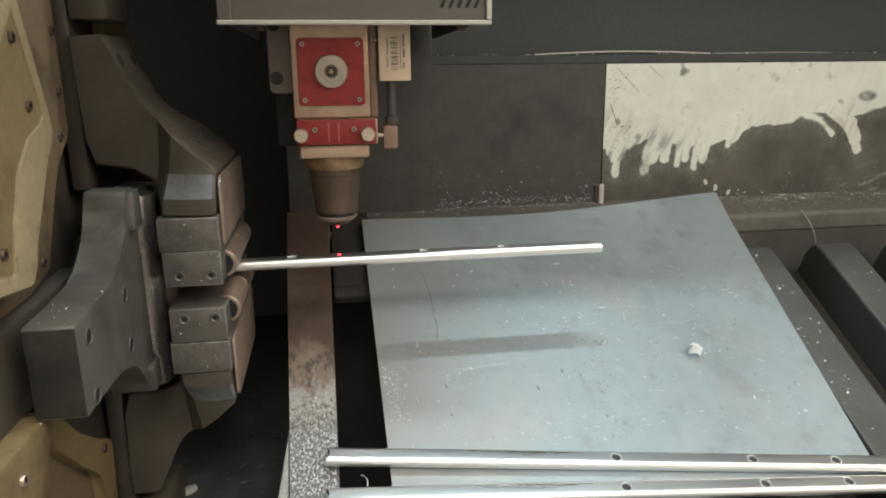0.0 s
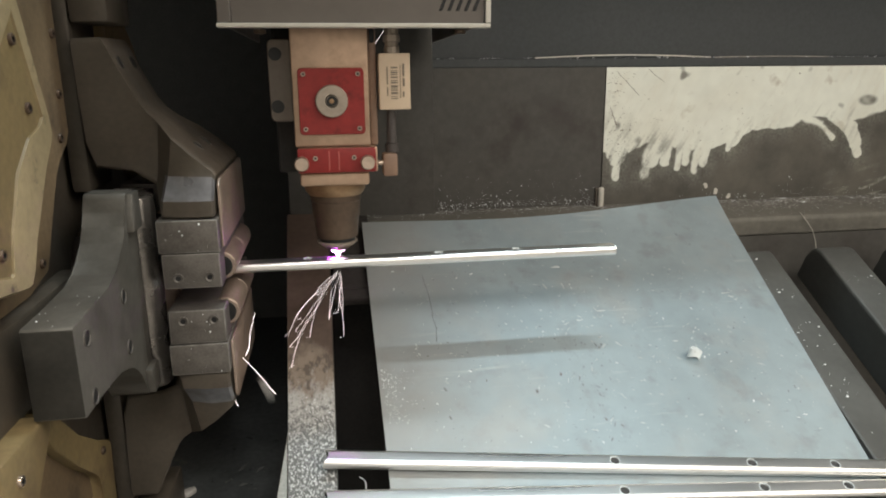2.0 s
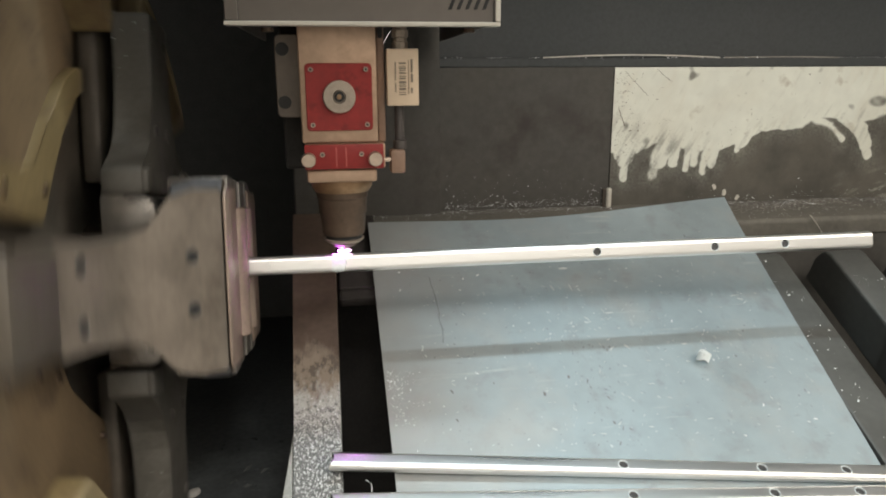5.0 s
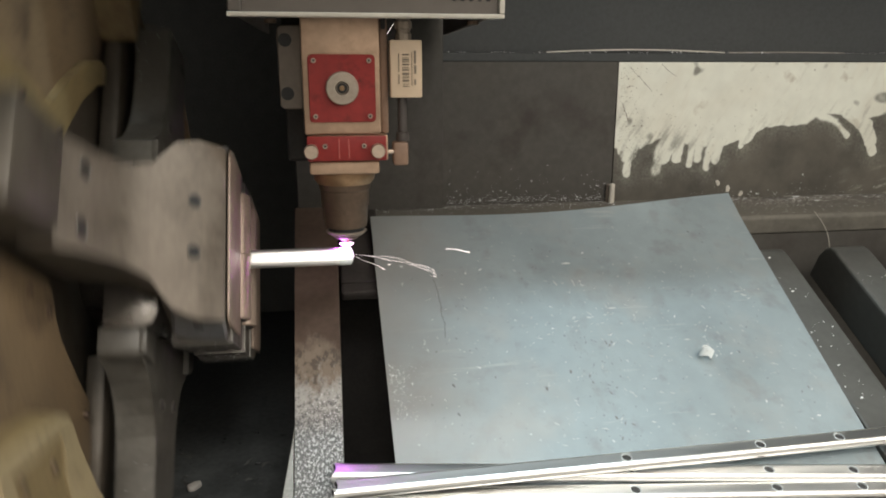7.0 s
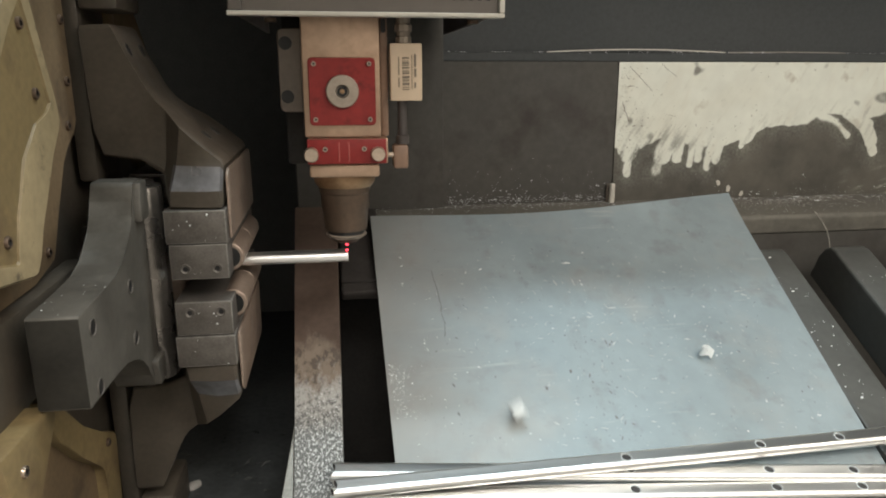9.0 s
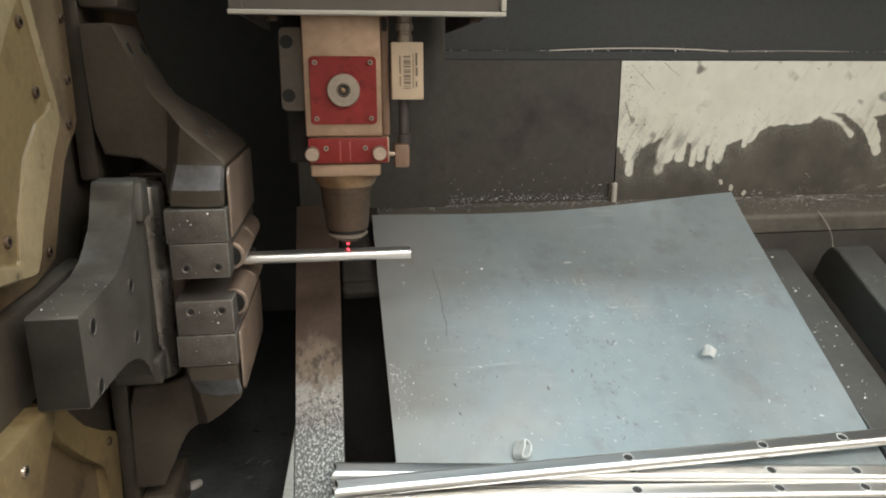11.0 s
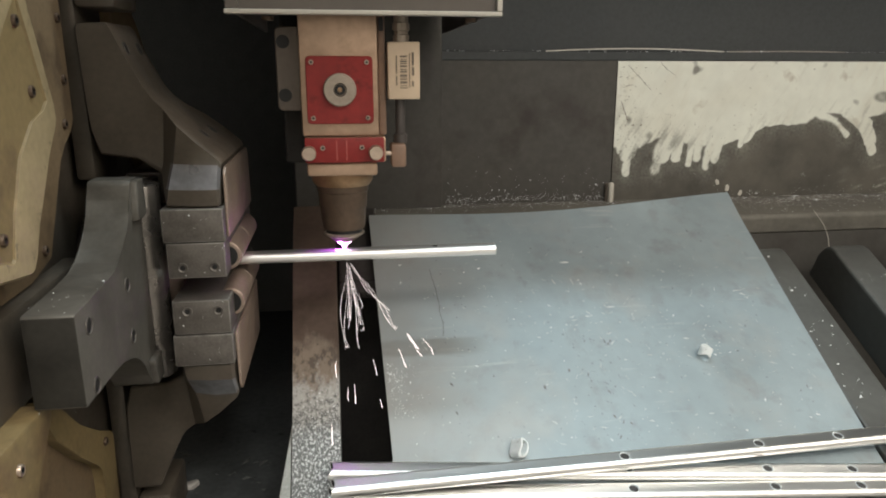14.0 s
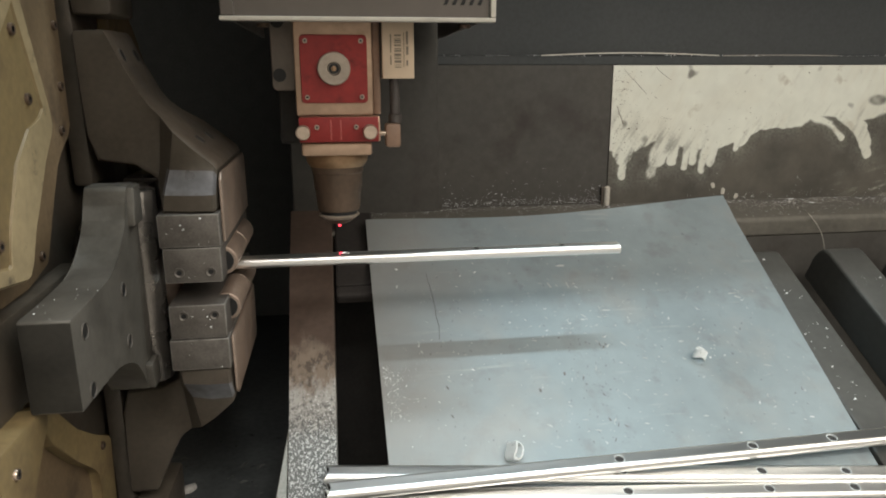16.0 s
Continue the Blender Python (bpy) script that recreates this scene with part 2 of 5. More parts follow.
def sheet_steel():
    """Mill-grey sheet with cloudy smears, faint drag marks and pale dust."""
    m = mat("grey_sheet_steel", (0.312, 0.374, 0.402), 0.5, 0.4, scale=5, var=0.10, fine=9, bump=0.06)
    n, l = m.node_tree.nodes, m.node_tree.links
    tc = n.new("ShaderNodeTexCoord")
    out = n["Principled BSDF"].inputs["Base Color"].links[0].from_socket
    for scale, stretch, turn, lo, hi, colour, amount in ((18, (1, 1, 1), 0, 0.56, 0.74, (0.22, 0.23, 0.235), 0.65), (60, (0.12, 1, 1), 35, 0.62, 0.74, (0.62, 0.66, 0.66), 0.3),
                                                         (70, (0.3, 1, 1), 110, 0.66, 0.76, (0.18, 0.19, 0.19), 0.5), (140, (1, 1, 1), 0, 0.66, 0.76, (0.75, 0.77, 0.77), 0.75), (7, (1, 1, 1), 20, 0.5, 0.75, (0.42, 0.40, 0.37), 0.5),
                                                         (60, (1, 0.5, 1), 4, 0.62, 0.74, (0.22, 0.235, 0.24), 0.4), (120, (1, 0.45, 1), -8, 0.66, 0.75, (0.60, 0.63, 0.63), 0.4), (30, (1, 0.6, 1), 0, 0.57, 0.7, (0.26, 0.28, 0.285), 0.4)):
        mp = n.new("ShaderNodeMapping")
        mp.inputs["Scale"].default_value = stretch
        mp.inputs["Rotation"].default_value = (0, 0, radians(turn))
        l.new(tc.outputs["Object"], mp.inputs["Vector"])
        t = n.new("ShaderNodeTexNoise")
        t.inputs["Scale"].default_value, t.inputs["Detail"].default_value, t.inputs["Roughness"].default_value = scale, 7, 0.62
        l.new(mp.outputs[0], t.inputs["Vector"])
        r = n.new("ShaderNodeMapRange")
        r.inputs["From Min"].default_value, r.inputs["From Max"].default_value, r.inputs["To Max"].default_value = lo, hi, amount
        l.new(t.outputs["Fac"], r.inputs["Value"])
        mx = n.new("ShaderNodeMix")
        mx.data_type = "RGBA"
        l.new(r.outputs[0], mx.inputs["Factor"])
        l.new(out, mx.inputs["A"])
        mx.inputs["B"].default_value = (*colour, 1)
        out = mx.outputs["Result"]
    # warm grey towards the left edge: the workshop light's cast mixed into the colour
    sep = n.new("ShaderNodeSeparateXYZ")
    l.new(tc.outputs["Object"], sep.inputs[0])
    left_tint = n.new("ShaderNodeTexNoise")
    left_tint.inputs["Scale"].default_value, left_tint.inputs["Detail"].default_value = 14, 6
    l.new(tc.outputs["Object"], left_tint.inputs["Vector"])
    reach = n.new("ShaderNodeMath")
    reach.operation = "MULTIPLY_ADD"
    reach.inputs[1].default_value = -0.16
    l.new(left_tint.outputs["Fac"], reach.inputs[0])
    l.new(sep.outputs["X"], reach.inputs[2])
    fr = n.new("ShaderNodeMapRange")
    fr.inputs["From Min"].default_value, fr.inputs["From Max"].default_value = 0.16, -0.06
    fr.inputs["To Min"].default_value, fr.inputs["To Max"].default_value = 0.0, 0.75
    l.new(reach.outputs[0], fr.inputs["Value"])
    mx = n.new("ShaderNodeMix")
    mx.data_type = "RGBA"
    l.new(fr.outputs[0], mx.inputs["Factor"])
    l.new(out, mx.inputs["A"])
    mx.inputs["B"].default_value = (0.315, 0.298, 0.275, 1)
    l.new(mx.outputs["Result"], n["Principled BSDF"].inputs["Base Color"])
    return m


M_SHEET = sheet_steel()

# ---- mesh helpers ----


def link(name, bm, material, parent=None, label="", smooth=False):
    me = bpy.data.meshes.new(name)
    bmesh.ops.recalc_face_normals(bm, faces=bm.faces[:])
    bm.to_mesh(me)
    bm.free()
    for mm in (material if isinstance(material, (list, tuple)) else [material]):
        me.materials.append(mm)
    if smooth:
        for p in me.polygons:
            p.use_smooth = True
        me.set_sharp_from_angle(angle=radians(26))
    ob = new(name, me)
    if parent is not None:
        ob.parent = parent
    if label:
        ob["label"] = label
    return ob


part = link


def bevelled(bm, w, seg=2, worn=False):
    if w > 0:
        bmesh.ops.bevel(bm, geom=bm.edges[:], offset=w, segments=seg, affect="EDGES", profile=0.5, clamp_overlap=True, material=1 if worn else -1)
    return bm


def add(bm, other):
    me = bpy.data.meshes.new("tmp")
    other.to_mesh(me)
    other.free()
    bm.from_mesh(me)
    bpy.data.meshes.remove(me)
    return bm


def box(x0, x1, y0, y1, z0, z1, w=0.0, seg=2, worn=False):
    bm = bmesh.new()
    bmesh.ops.create_cube(bm, size=1)
    for v in bm.verts:
        v.co = ((x0 + x1) / 2 + v.co.x * (x1 - x0), (y0 + y1) / 2 + v.co.y * (y1 - y0), (z0 + z1) / 2 + v.co.z * (z1 - z0))
    return bevelled(bm, w, seg, worn)


def prism(points, axis, a, b, w=0.0, seg=2, worn=False):
    """A polygon pulled along an axis from a to b. points are (y, z) for x, (x, z) for y, (x, y) for z."""
    bm = bmesh.new()

    def at(p, q):
        return {"x": (q, p[0], p[1]), "y": (p[0], q, p[1]), "z": (p[0], p[1], q)}[axis]
    lo = [bm.verts.new(at(p, a)) for p in points]
    hi = [bm.verts.new(at(p, b)) for p in points]
    bm.faces.new(lo)
    bm.faces.new(hi[::-1])
    for i in range(len(points)):
        j = (i + 1) % len(points)
        bm.faces.new((lo[i], hi[i], hi[j], lo[j]))
    return bevelled(bm, w, seg, worn)


def turned(rings, axis="z", at=(0, 0, 0), n=32, caps=True):
    """A body of revolution: rings of (radius, height) along the axis."""
    bm = bmesh.new()
    loops = []
    for r, h in rings:
        loop = []
        for i in range(n):
            c, s = r * math.cos(2 * math.pi * i / n), r * math.sin(2 * math.pi * i / n)
            p = {"z": (c, s, h), "x": (h, c, s), "y": (c, h, s)}[axis]
            loop.append(bm.verts.new((at[0] + p[0], at[1] + p[1], at[2] + p[2])))
        loops.append(loop)
    for a, b in zip(loops, loops[1:]):
        for i in range(n):
            bm.faces.new((a[i], a[(i + 1) % n], b[(i + 1) % n], b[i]))
    if caps:
        bm.faces.new(loops[0][::-1])
        bm.faces.new(loops[-1])
    return bm


SLOPE = radians(28.3)
CS = math.cos(SLOPE)
OFF = -0.12


def bed_m():
    """The sloped bed's frame: x along the machine, y up the slope, z off the surface; y = 0 lies under the tube's axis."""
    return Matrix.Translation((0, 0, OFF / CS)) @ Matrix.Rotation(SLOPE, 4, "X")


BED = bed_m()


# ---- setting ----
# The back wall: dark upper sheet, a small ledge, and two panels below it
wall = link("wall_back", box(-0.07, 1.6, 0.352, 0.40, 0.236, 1.3), M_WALL)
tagged(wall, "dark grey painted rear wall of the machine", "wall", kind="structure")
ledge = link("ledge", box(-0.07, 1.6, 0.3365, 0.40, 0.222, 0.236, 0.002), M_WALL)
tagged(ledge, "narrow dusty dark grey ledge along the rear wall", "ledge", kind="structure")
panel = link("wall_panel", box(-0.07, 0.454, 0.338, 0.38, -0.06, 0.222), M_SOOT)
tagged(panel, "soot-brown lower panel of the rear wall", "wall panel", kind="structure")
pillar = link("pillar", box(-0.07, 0.163, 0.3225, 0.336, -0.03, 1.3, 0.002), M_SOOT)
tagged(pillar, "soot-brown upright plate of the rear wall", "wall panel", kind="structure")

def wiped_panel():
    """The lower right panel: white paint under soot, wiped clean in narrow strokes."""
    x0, x1, z0, z1, nx, nz = 0.456, 1.12, -0.03, 0.2215, 620, 230
    def wall_at(u, v):
        return (0.457 + 0.001086 * u, 0.22 - 0.00094 * v)
    strokes = []
    for u0, v0, u1, v1, r in ((8, 108, 8, 150, 13), (24, 108, 14, 160, 14), (16, 150, 14, 194, 6.5), (84, 120, 72, 165, 15), (72, 160, 62, 188, 9), (100, 135, 97, 168, 10), (122, 140, 118, 178, 6.5),
                              (134, 140, 132, 170, 6.5), (156, 140, 148, 186, 7), (172, 135, 163, 172, 8), (206, 120, 206, 146, 5), (222, 110, 214, 132, 12),
                              (330, 88, 370, 104, 7), (370, 104, 394, 130, 5.5), (392, 88, 426, 112, 13), (420, 106, 438, 140, 12.5), (436, 136, 443, 162, 8.5), (425, 92, 480, 72, 9)):
        k0, k1 = 8 * max(0, 1 - u0 / 400), 8 * max(0, 1 - u1 / 400)
        strokes.append((wall_at(u0 + k0, v0), wall_at(u1 + k1, v1), r * 0.001))
    low = [(-20, 146), (40, 146), (70, 132), (90, 138), (175, 150), (205, 138), (250, 113), (320, 110), (340, 92), (430, 92), (480, 80), (1100, 84)]
    verts, col = [], []
    for j in range(nz + 1):
        for i in range(nx + 1):
            x, z = x0 + (x1 - x0) * i / nx, z0 + (z1 - z0) * j / nz
            wob = 0.004 * noise.noise((x * 30, z * 30, 0)) + 0.002 * noise.noise((x * 110, z * 110, 3))
            u, edge = (x - 0.457) / 0.001086, 90.0
            for (ua, va), (ub, vb) in zip(low, low[1:]):
                if ua <= u <= ub:
                    edge = va + (vb - va) * (u - ua) / (ub - ua)
            d = wall_at(0, edge)[1] - z
            for (ax, az), (bx, bz), r in strokes:
                t = max(0, min(1, ((x - ax) * (bx - ax) + (z - az) * (bz - az)) / ((bx - ax) ** 2 + (bz - az) ** 2)))
                d = min(d, math.hypot(x - ax - t * (bx - ax), z - az - t * (bz - az)) - r)
            hole = max(0.0, min(1.0, (0.011 - math.hypot((x - 0.947) * 0.5, z - 0.162)) / 0.004)) * (0.65 + 0.3 * noise.noise((x * 90, z * 90, 4)))
            e = 0.0008 + 0.0040 * max(0.0, noise.noise((x * 14, z * 14, 9)))
            scuff = noise.noise((x * 55, z * 55, 2)) * noise.noise((x * 16, z * 16, 4))
            verts.append((x, 0.338, z))
            # soot left in combed streaks along the strokes, more of it towards the panel's near end
            comb = noise.noise(((x - 0.5 * z) * 75, (z + 0.5 * x) * 20, 6)) + 0.45 * noise.noise(((x - 0.6 * z) * 230, z * 40, 7)) + 0.3 * noise.noise((x * 300, z * 300, 2))
            left = max(0.0, 1 - (x - 0.456) / 0.17) * max(0.0, min(1.0, (0.165 - z) / 0.08))
            thin = max(0.0, min(0.7, (comb + 0.1) * 1.1)) * left + max(0.0, min(0.35, 0.6 * (comb - 0.15))) * max(0.0, min(1.0, 1 + d / 0.03))
            # a paler half-wiped fringe below the strokes, with dry scuffs further off
            grain = 0.6 + 0.8 * noise.noise((x * 260, z * 260, 1)) + 0.5 * noise.noise((x * 60, z * 60, 8))
            fringe = 0.14 * max(0.0, 1 - max(0.0, d) / 0.035) ** 1.5 * max(0.0, grain)
            dry = max(0.0, noise.noise((x * 26 - z * 20, z * 110 - x * 25, 5)) - 0.12) * max(0.0, min(1.0, (x - 0.86) / 0.10)) * max(0.0, min(1.0, (0.05 - z) / 0.03)) * max(0.0, grain)
            clean = max(0.0, min(1.0, 0.5 - (d + wob) / (2 * e))) * (1 - thin) * (1 - hole) * (1 - 0.8 * max(0.0, min(1.0, (scuff - 0.16) * 6)))
            col.append(max(clean, min(0.5, fringe + 0.9 * dry)))
    faces = [(j * (nx + 1) + i, j * (nx + 1) + i + 1, (j + 1) * (nx + 1) + i + 1, (j + 1) * (nx + 1) + i) for j in range(nz) for i in range(nx)]
    me = bpy.data.meshes.new("wiped_panel")
    me.from_pydata(verts, [], faces)
    at = me.attributes.new("wiped", "FLOAT", "POINT")
    at.data.foreach_set("value", col)
    m = mat("white_paint_under_soot", (0.66, 0.668, 0.590), 0.6, scale=9, var=0.09, bump=0.05, dark=(0.40, 0.36, 0.29), dirt=0.10, dirt_scale=16)
    n, l = m.node_tree.nodes, m.node_tree.links
    src = n["Principled BSDF"].inputs["Base Color"].links[0].from_socket
    tc = n.new("ShaderNodeTexCoord")
    for turn, size, lo, colour, amount in ((-24, 38, 0.54, (0.52, 0.46, 0.36), 0.35), (-32, 120, 0.6, (0.36, 0.32, 0.26), 0.3), (0, 7, 0.5, (0.58, 0.56, 0.47), 0.6)):
        mp = n.new("ShaderNodeMapping")
        mp.inputs["Rotation"].default_value = (0, radians(turn), 0)
        l.new(tc.outputs["Object"], mp.inputs["Vector"])
        sc = n.new("ShaderNodeMapping")
        sc.inputs["Scale"].default_value = (1, 1, 0.22) if turn else (1, 1, 1)
        l.new(mp.outputs[0], sc.inputs["Vector"])
        streak = n.new("ShaderNodeTexNoise")
        streak.inputs["Scale"].default_value, streak.inputs["Detail"].default_value = size, 6
        l.new(sc.outputs[0], streak.inputs["Vector"])
        sr = n.new("ShaderNodeMapRange")
        sr.inputs["From Min"].default_value, sr.inputs["From Max"].default_value, sr.inputs["To Max"].default_value = lo, lo + 0.2, amount
        l.new(streak.outputs["Fac"], sr.inputs["Value"])
        sm = n.new("ShaderNodeMix")
        sm.data_type = "RGBA"
        l.new(sr.outputs[0], sm.inputs["Factor"])
        l.new(src, sm.inputs["A"])
        sm.inputs["B"].default_value = (*colour, 1)
        src = sm.outputs["Result"]
    a = n.new("ShaderNodeAttribute")
    a.attribute_name = "wiped"
    soot = n.new("ShaderNodeTexNoise")
    soot.inputs["Scale"].default_value, soot.inputs["Detail"].default_value, soot.inputs["Roughness"].default_value = 9, 12, 0.66
    l.new(tc.outputs["Object"], soot.inputs["Vector"])
    cr = n.new("ShaderNodeValToRGB")
    cr.color_ramp.elements[0].position, cr.color_ramp.elements[0].color = 0.34, (0.046, 0.042, 0.035, 1)
    cr.color_ramp.elements[1].position, cr.color_ramp.elements[1].color = 0.72, (0.115, 0.104, 0.084, 1)
    l.new(soot.outputs["Fac"], cr.inputs["Fac"])
    mx = n.new("ShaderNodeMix")
    mx.data_type = "RGBA"
    l.new(a.outputs["Fac"], mx.inputs["Factor"])
    l.new(cr.outputs["Color"], mx.inputs["A"])
    l.new(src, mx.inputs["B"])
    l.new(mx.outputs["Result"], n["Principled BSDF"].inputs["Base Color"])
    me.materials.append(m)
    ob = new("wall_panel", me)
    body = part("panel_back", box(0.456, 1.12, 0.3385, 0.38, -0.06, 0.2215), M_SOOT, ob)
    part("panel_bracket", box(0.4435, 0.4605, 0.3315, 0.337, -0.012, 0.022, 0.002), M_BRKT, ob, "small sooty bracket")
    part("bracket_pin", turned([(0.003, -0.010), (0.0048, -0.0085), (0.0048, 0.021), (0.003, 0.0235)], "z", (0.4515, 0.3275, 0), 16), M_LIP, ob, "small scuffed pale pin", smooth=True)
    return tagged(ob, "white painted wall panel with soot wiped off in narrow strokes", "wall panel", kind="structure")


wiped_panel()

# The shelf at the wall's foot, with upright plates below it down to the slats
shelf = link("shelf", prism([(0.345, -0.008), (0.232, -0.019), (0.229, -0.024), (0.232, -0.05), (0.345, -0.05)], "x", -0.066, 1.5, 0.003), M_SHELF)
tagged(shelf, "dusty dark steel shelf at the foot of the wall", "shelf", kind="structure")
# added black plates give the bed slot its darkness where only shade lies
tagged(link("slot_back", box(-0.06, 0.11, 0.236, 0.25, -0.6, -0.052), M_SLOT), "black plate added for the shade behind the bed slot", "panel", kind="structure")
apron = link("apron", box(0.1105, 1.5, 0.2325, 0.25, -0.6, -0.0505), M_SOOT)
tagged(apron, "dark steel apron under the shelf", "panel", kind="structure")
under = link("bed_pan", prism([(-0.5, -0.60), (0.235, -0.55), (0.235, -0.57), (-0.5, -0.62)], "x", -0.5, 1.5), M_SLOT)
tagged(under, "black pan added for the shade under the sloping bed", "pan", kind="structure")
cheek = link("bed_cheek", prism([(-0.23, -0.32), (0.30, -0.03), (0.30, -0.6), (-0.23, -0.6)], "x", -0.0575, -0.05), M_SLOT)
tagged(cheek, "black side plate added for the shade below the edge beam", "panel", kind="structure")
floor = link("floor", box(-3.0, 3.0, -4.0, 1.0, -0.97, -0.95), M_CONC)
tagged(floor, "pale grey concrete workshop floor", "floor", kind="structure")
tray = link("chip_tray", box(-0.62, -0.06, -0.35, 0.74, -0.33, -0.315), M_TRAY)
tagged(tray, "black chip tray under the chuck", "tray", kind="structure")
for b in ((-1.3, -0.07, 0.75, 0.79, -0.6, 1.3), (-1.3, -1.26, -0.35, 0.75, -0.6, 1.3), (-0.075, -0.055, 0.4, 0.75, -0.6, 1.3)):
    tagged(link("wall_chuck_bay", box(*b), M_VOID), "black inside wall of the chuck bay", "wall", kind="structure")
# unseen beam, added to block the strip lamp over the upper bed
gantry = link("shade_beam", box(-0.9, 1.55, -0.03, 0.33, 0.62, 0.86, 0.01), M_WALL)
tagged(gantry, "unseen dark overhead beam added to shade the upper bed", "beam", kind="structure")
for b in ((-3.0, 3.0, -4.1, -4.0, -0.95, 3.2), (-3.1, -3.0, -4.1, 1.1, -0.95, 3.2), (3.0, 3.1, -4.1, 1.1, -0.95, 3.2), (-3.0, 3.0, 1.0, 1.1, -0.95, 3.2)):
    tagged(link("workshop_wall", box(*b), M_WHITE), "white painted wall of the workshop", "wall", kind="structure")
tagged(link("workshop_ceiling", box(-3.1, 3.1, -4.1, 1.1, 3.2, 3.3), M_WHITE), "white workshop ceiling", "ceiling", kind="structure")
# two unseen panels, added to keep front light off the chuck's upper part
hood = link("shade_hood", box(-1.3, 0.25, -0.47, -0.45, 0.51, 1.3, 0.002), M_WALL)
tagged(link("shade_hood", box(-1.3, -0.09, -0.475, -0.472, 0.33, 0.60, 0.001), M_WALL), "unseen dark flap added to shade the chuck's upper left", "hood", kind="structure")
tagged(hood, "unseen dark panel added to shade the chuck from the front", "hood", kind="structure")
tagged(link("ceiling", box(-1.3, 1.6, -0.05, 0.79, 1.3, 1.34), M_WALL), "dark enclosure roof of the machine", "ceiling", kind="structure")
tagged(link("wall_end", box(1.58, 1.62, -0.6, 0.79, -0.6, 1.3), M_WALL), "dark end wall of the machine", "wall", kind="structure")


def bed_frame():
    """The sloping bed: an edge beam, a cross piece above the slot and ribs with rounded tops."""
    root = new("sloping_bed")
    root.matrix_world = BED
    L0, L1 = -0.26, 0.305
    beam = prism([(-0.0092, L1), (-0.0092, L0), (-0.0585, L0), (-0.0622, -0.04), (-0.0667, 0.12), (-0.071, L1)], "z", -0.05, 0.0, 0.0015)
    part("edge_beam", beam, M_BEAM, root, "worn dusty steel edge beam")
    part("edge_lip", prism([(-0.0620, -0.075), (-0.0590, L0), (-0.0850, L0)], "z", -0.05, -0.003, 0.001), M_ROD, root, "pale flared side lip")
    part("cross_piece", box(-0.006, 0.05, 0.125, 0.145, -0.02, -0.004, 0.004), M_BED, root)
    part("upper_plate", box(-0.006, 0.05, 0.147, 0.305, -0.03, -0.006, 0.003), M_BED, root)
    part("lower_plate", box(-0.006, 0.05, L0 + 0.001, -0.17, -0.03, -0.022, 0.002), M_BED, root)
    part("stop_bar", box(-0.07, 1.3, L0 - 0.012, L0, -0.05, 0.007, 0.003), M_SLAT, root)
    for i in range(7):
        x = 0.048 + 0.138 * i + (0.042 if i == 0 else 0)
        w = 0.028
        top = [(-0.26, 0), (0.165, 0), (0.176, -0.003), (0.183, -0.012), (0.185, -0.03), (0.185, -0.07), (-0.26, -0.07)]
        bm = prism(top, "x", x, x + 2 * w + 0.004, 0.004)
        part("slat", bm, M_SLAT, root)
    return tagged(root, "sloping unloading bed of dark steel slats and beams", "machine bed")


bed_frame()


def sheet_wave(u, v):
    return 0.0035 + 0.0017 * math.sin(u * 3.1) * math.sin(v * 5 + 1) + 0.004 * max(0, v - 0.8) ** 2 / 0.04


def sheet_h(x, yb):
    """Height of the sheet's upper side over the slats at bed place x, yb."""
    return 0.0016 + sheet_wave((x - 0.044) / 0.56, (yb + 0.215) / 0.5)


def sheet_plate():
    """A loose steel sheet on the slats; its far edge climbs a little and is bowed towards one corner."""
    bm = bmesh.new()
    nx, ny = 36, 40
    corners = ((0.046, -0.215), (0.587, -0.215), (0.624, 0.3005), (0.040, 0.268))
    grid = []
    for j in range(ny + 1):
        v = j / ny
        row = []
        for i in range(nx + 1):
            u = i / nx
            x = (1 - v) * ((1 - u) * corners[0][0] + u * corners[1][0]) + v * ((1 - u) * corners[3][0] + u * corners[2][0])
            y = (1 - v) * ((1 - u) * corners[0][1] + u * corners[1][1]) + v * ((1 - u) * corners[3][1] + u * corners[2][1]) - 0.0165 * v * math.sin(math.pi * u ** 0.9) ** 1.5
            z = sheet_wave(u, v)
            row.append((bm.verts.new((x, y, z + 0.0015)), bm.verts.new((x, y, z))))
        grid.append(row)
    for j in range(ny):
        for i in range(nx):
            a, b, c, d = grid[j][i], grid[j][i + 1], grid[j + 1][i + 1], grid[j + 1][i]
            bm.faces.new((a[0], b[0], c[0], d[0]))
            bm.faces.new((d[1], c[1], b[1], a[1]))
    rim = [grid[0][i] for i in range(nx + 1)] + [grid[j][nx] for j in range(1, ny + 1)] + [grid[ny][i] for i in range(nx - 1, -1, -1)] + [grid[j][0] for j in range(ny - 1, 0, -1)]
    for p, q in zip(rim, rim[1:] + rim[:1]):
        bm.faces.new((p[1], q[1], q[0], p[0]))
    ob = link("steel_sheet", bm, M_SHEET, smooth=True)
    ob.matrix_world = BED
    return tagged(ob, "grey-blue steel sheet scattered with chips on the bed", "metal sheet")


sheet_plate()

# ---- tubes ----


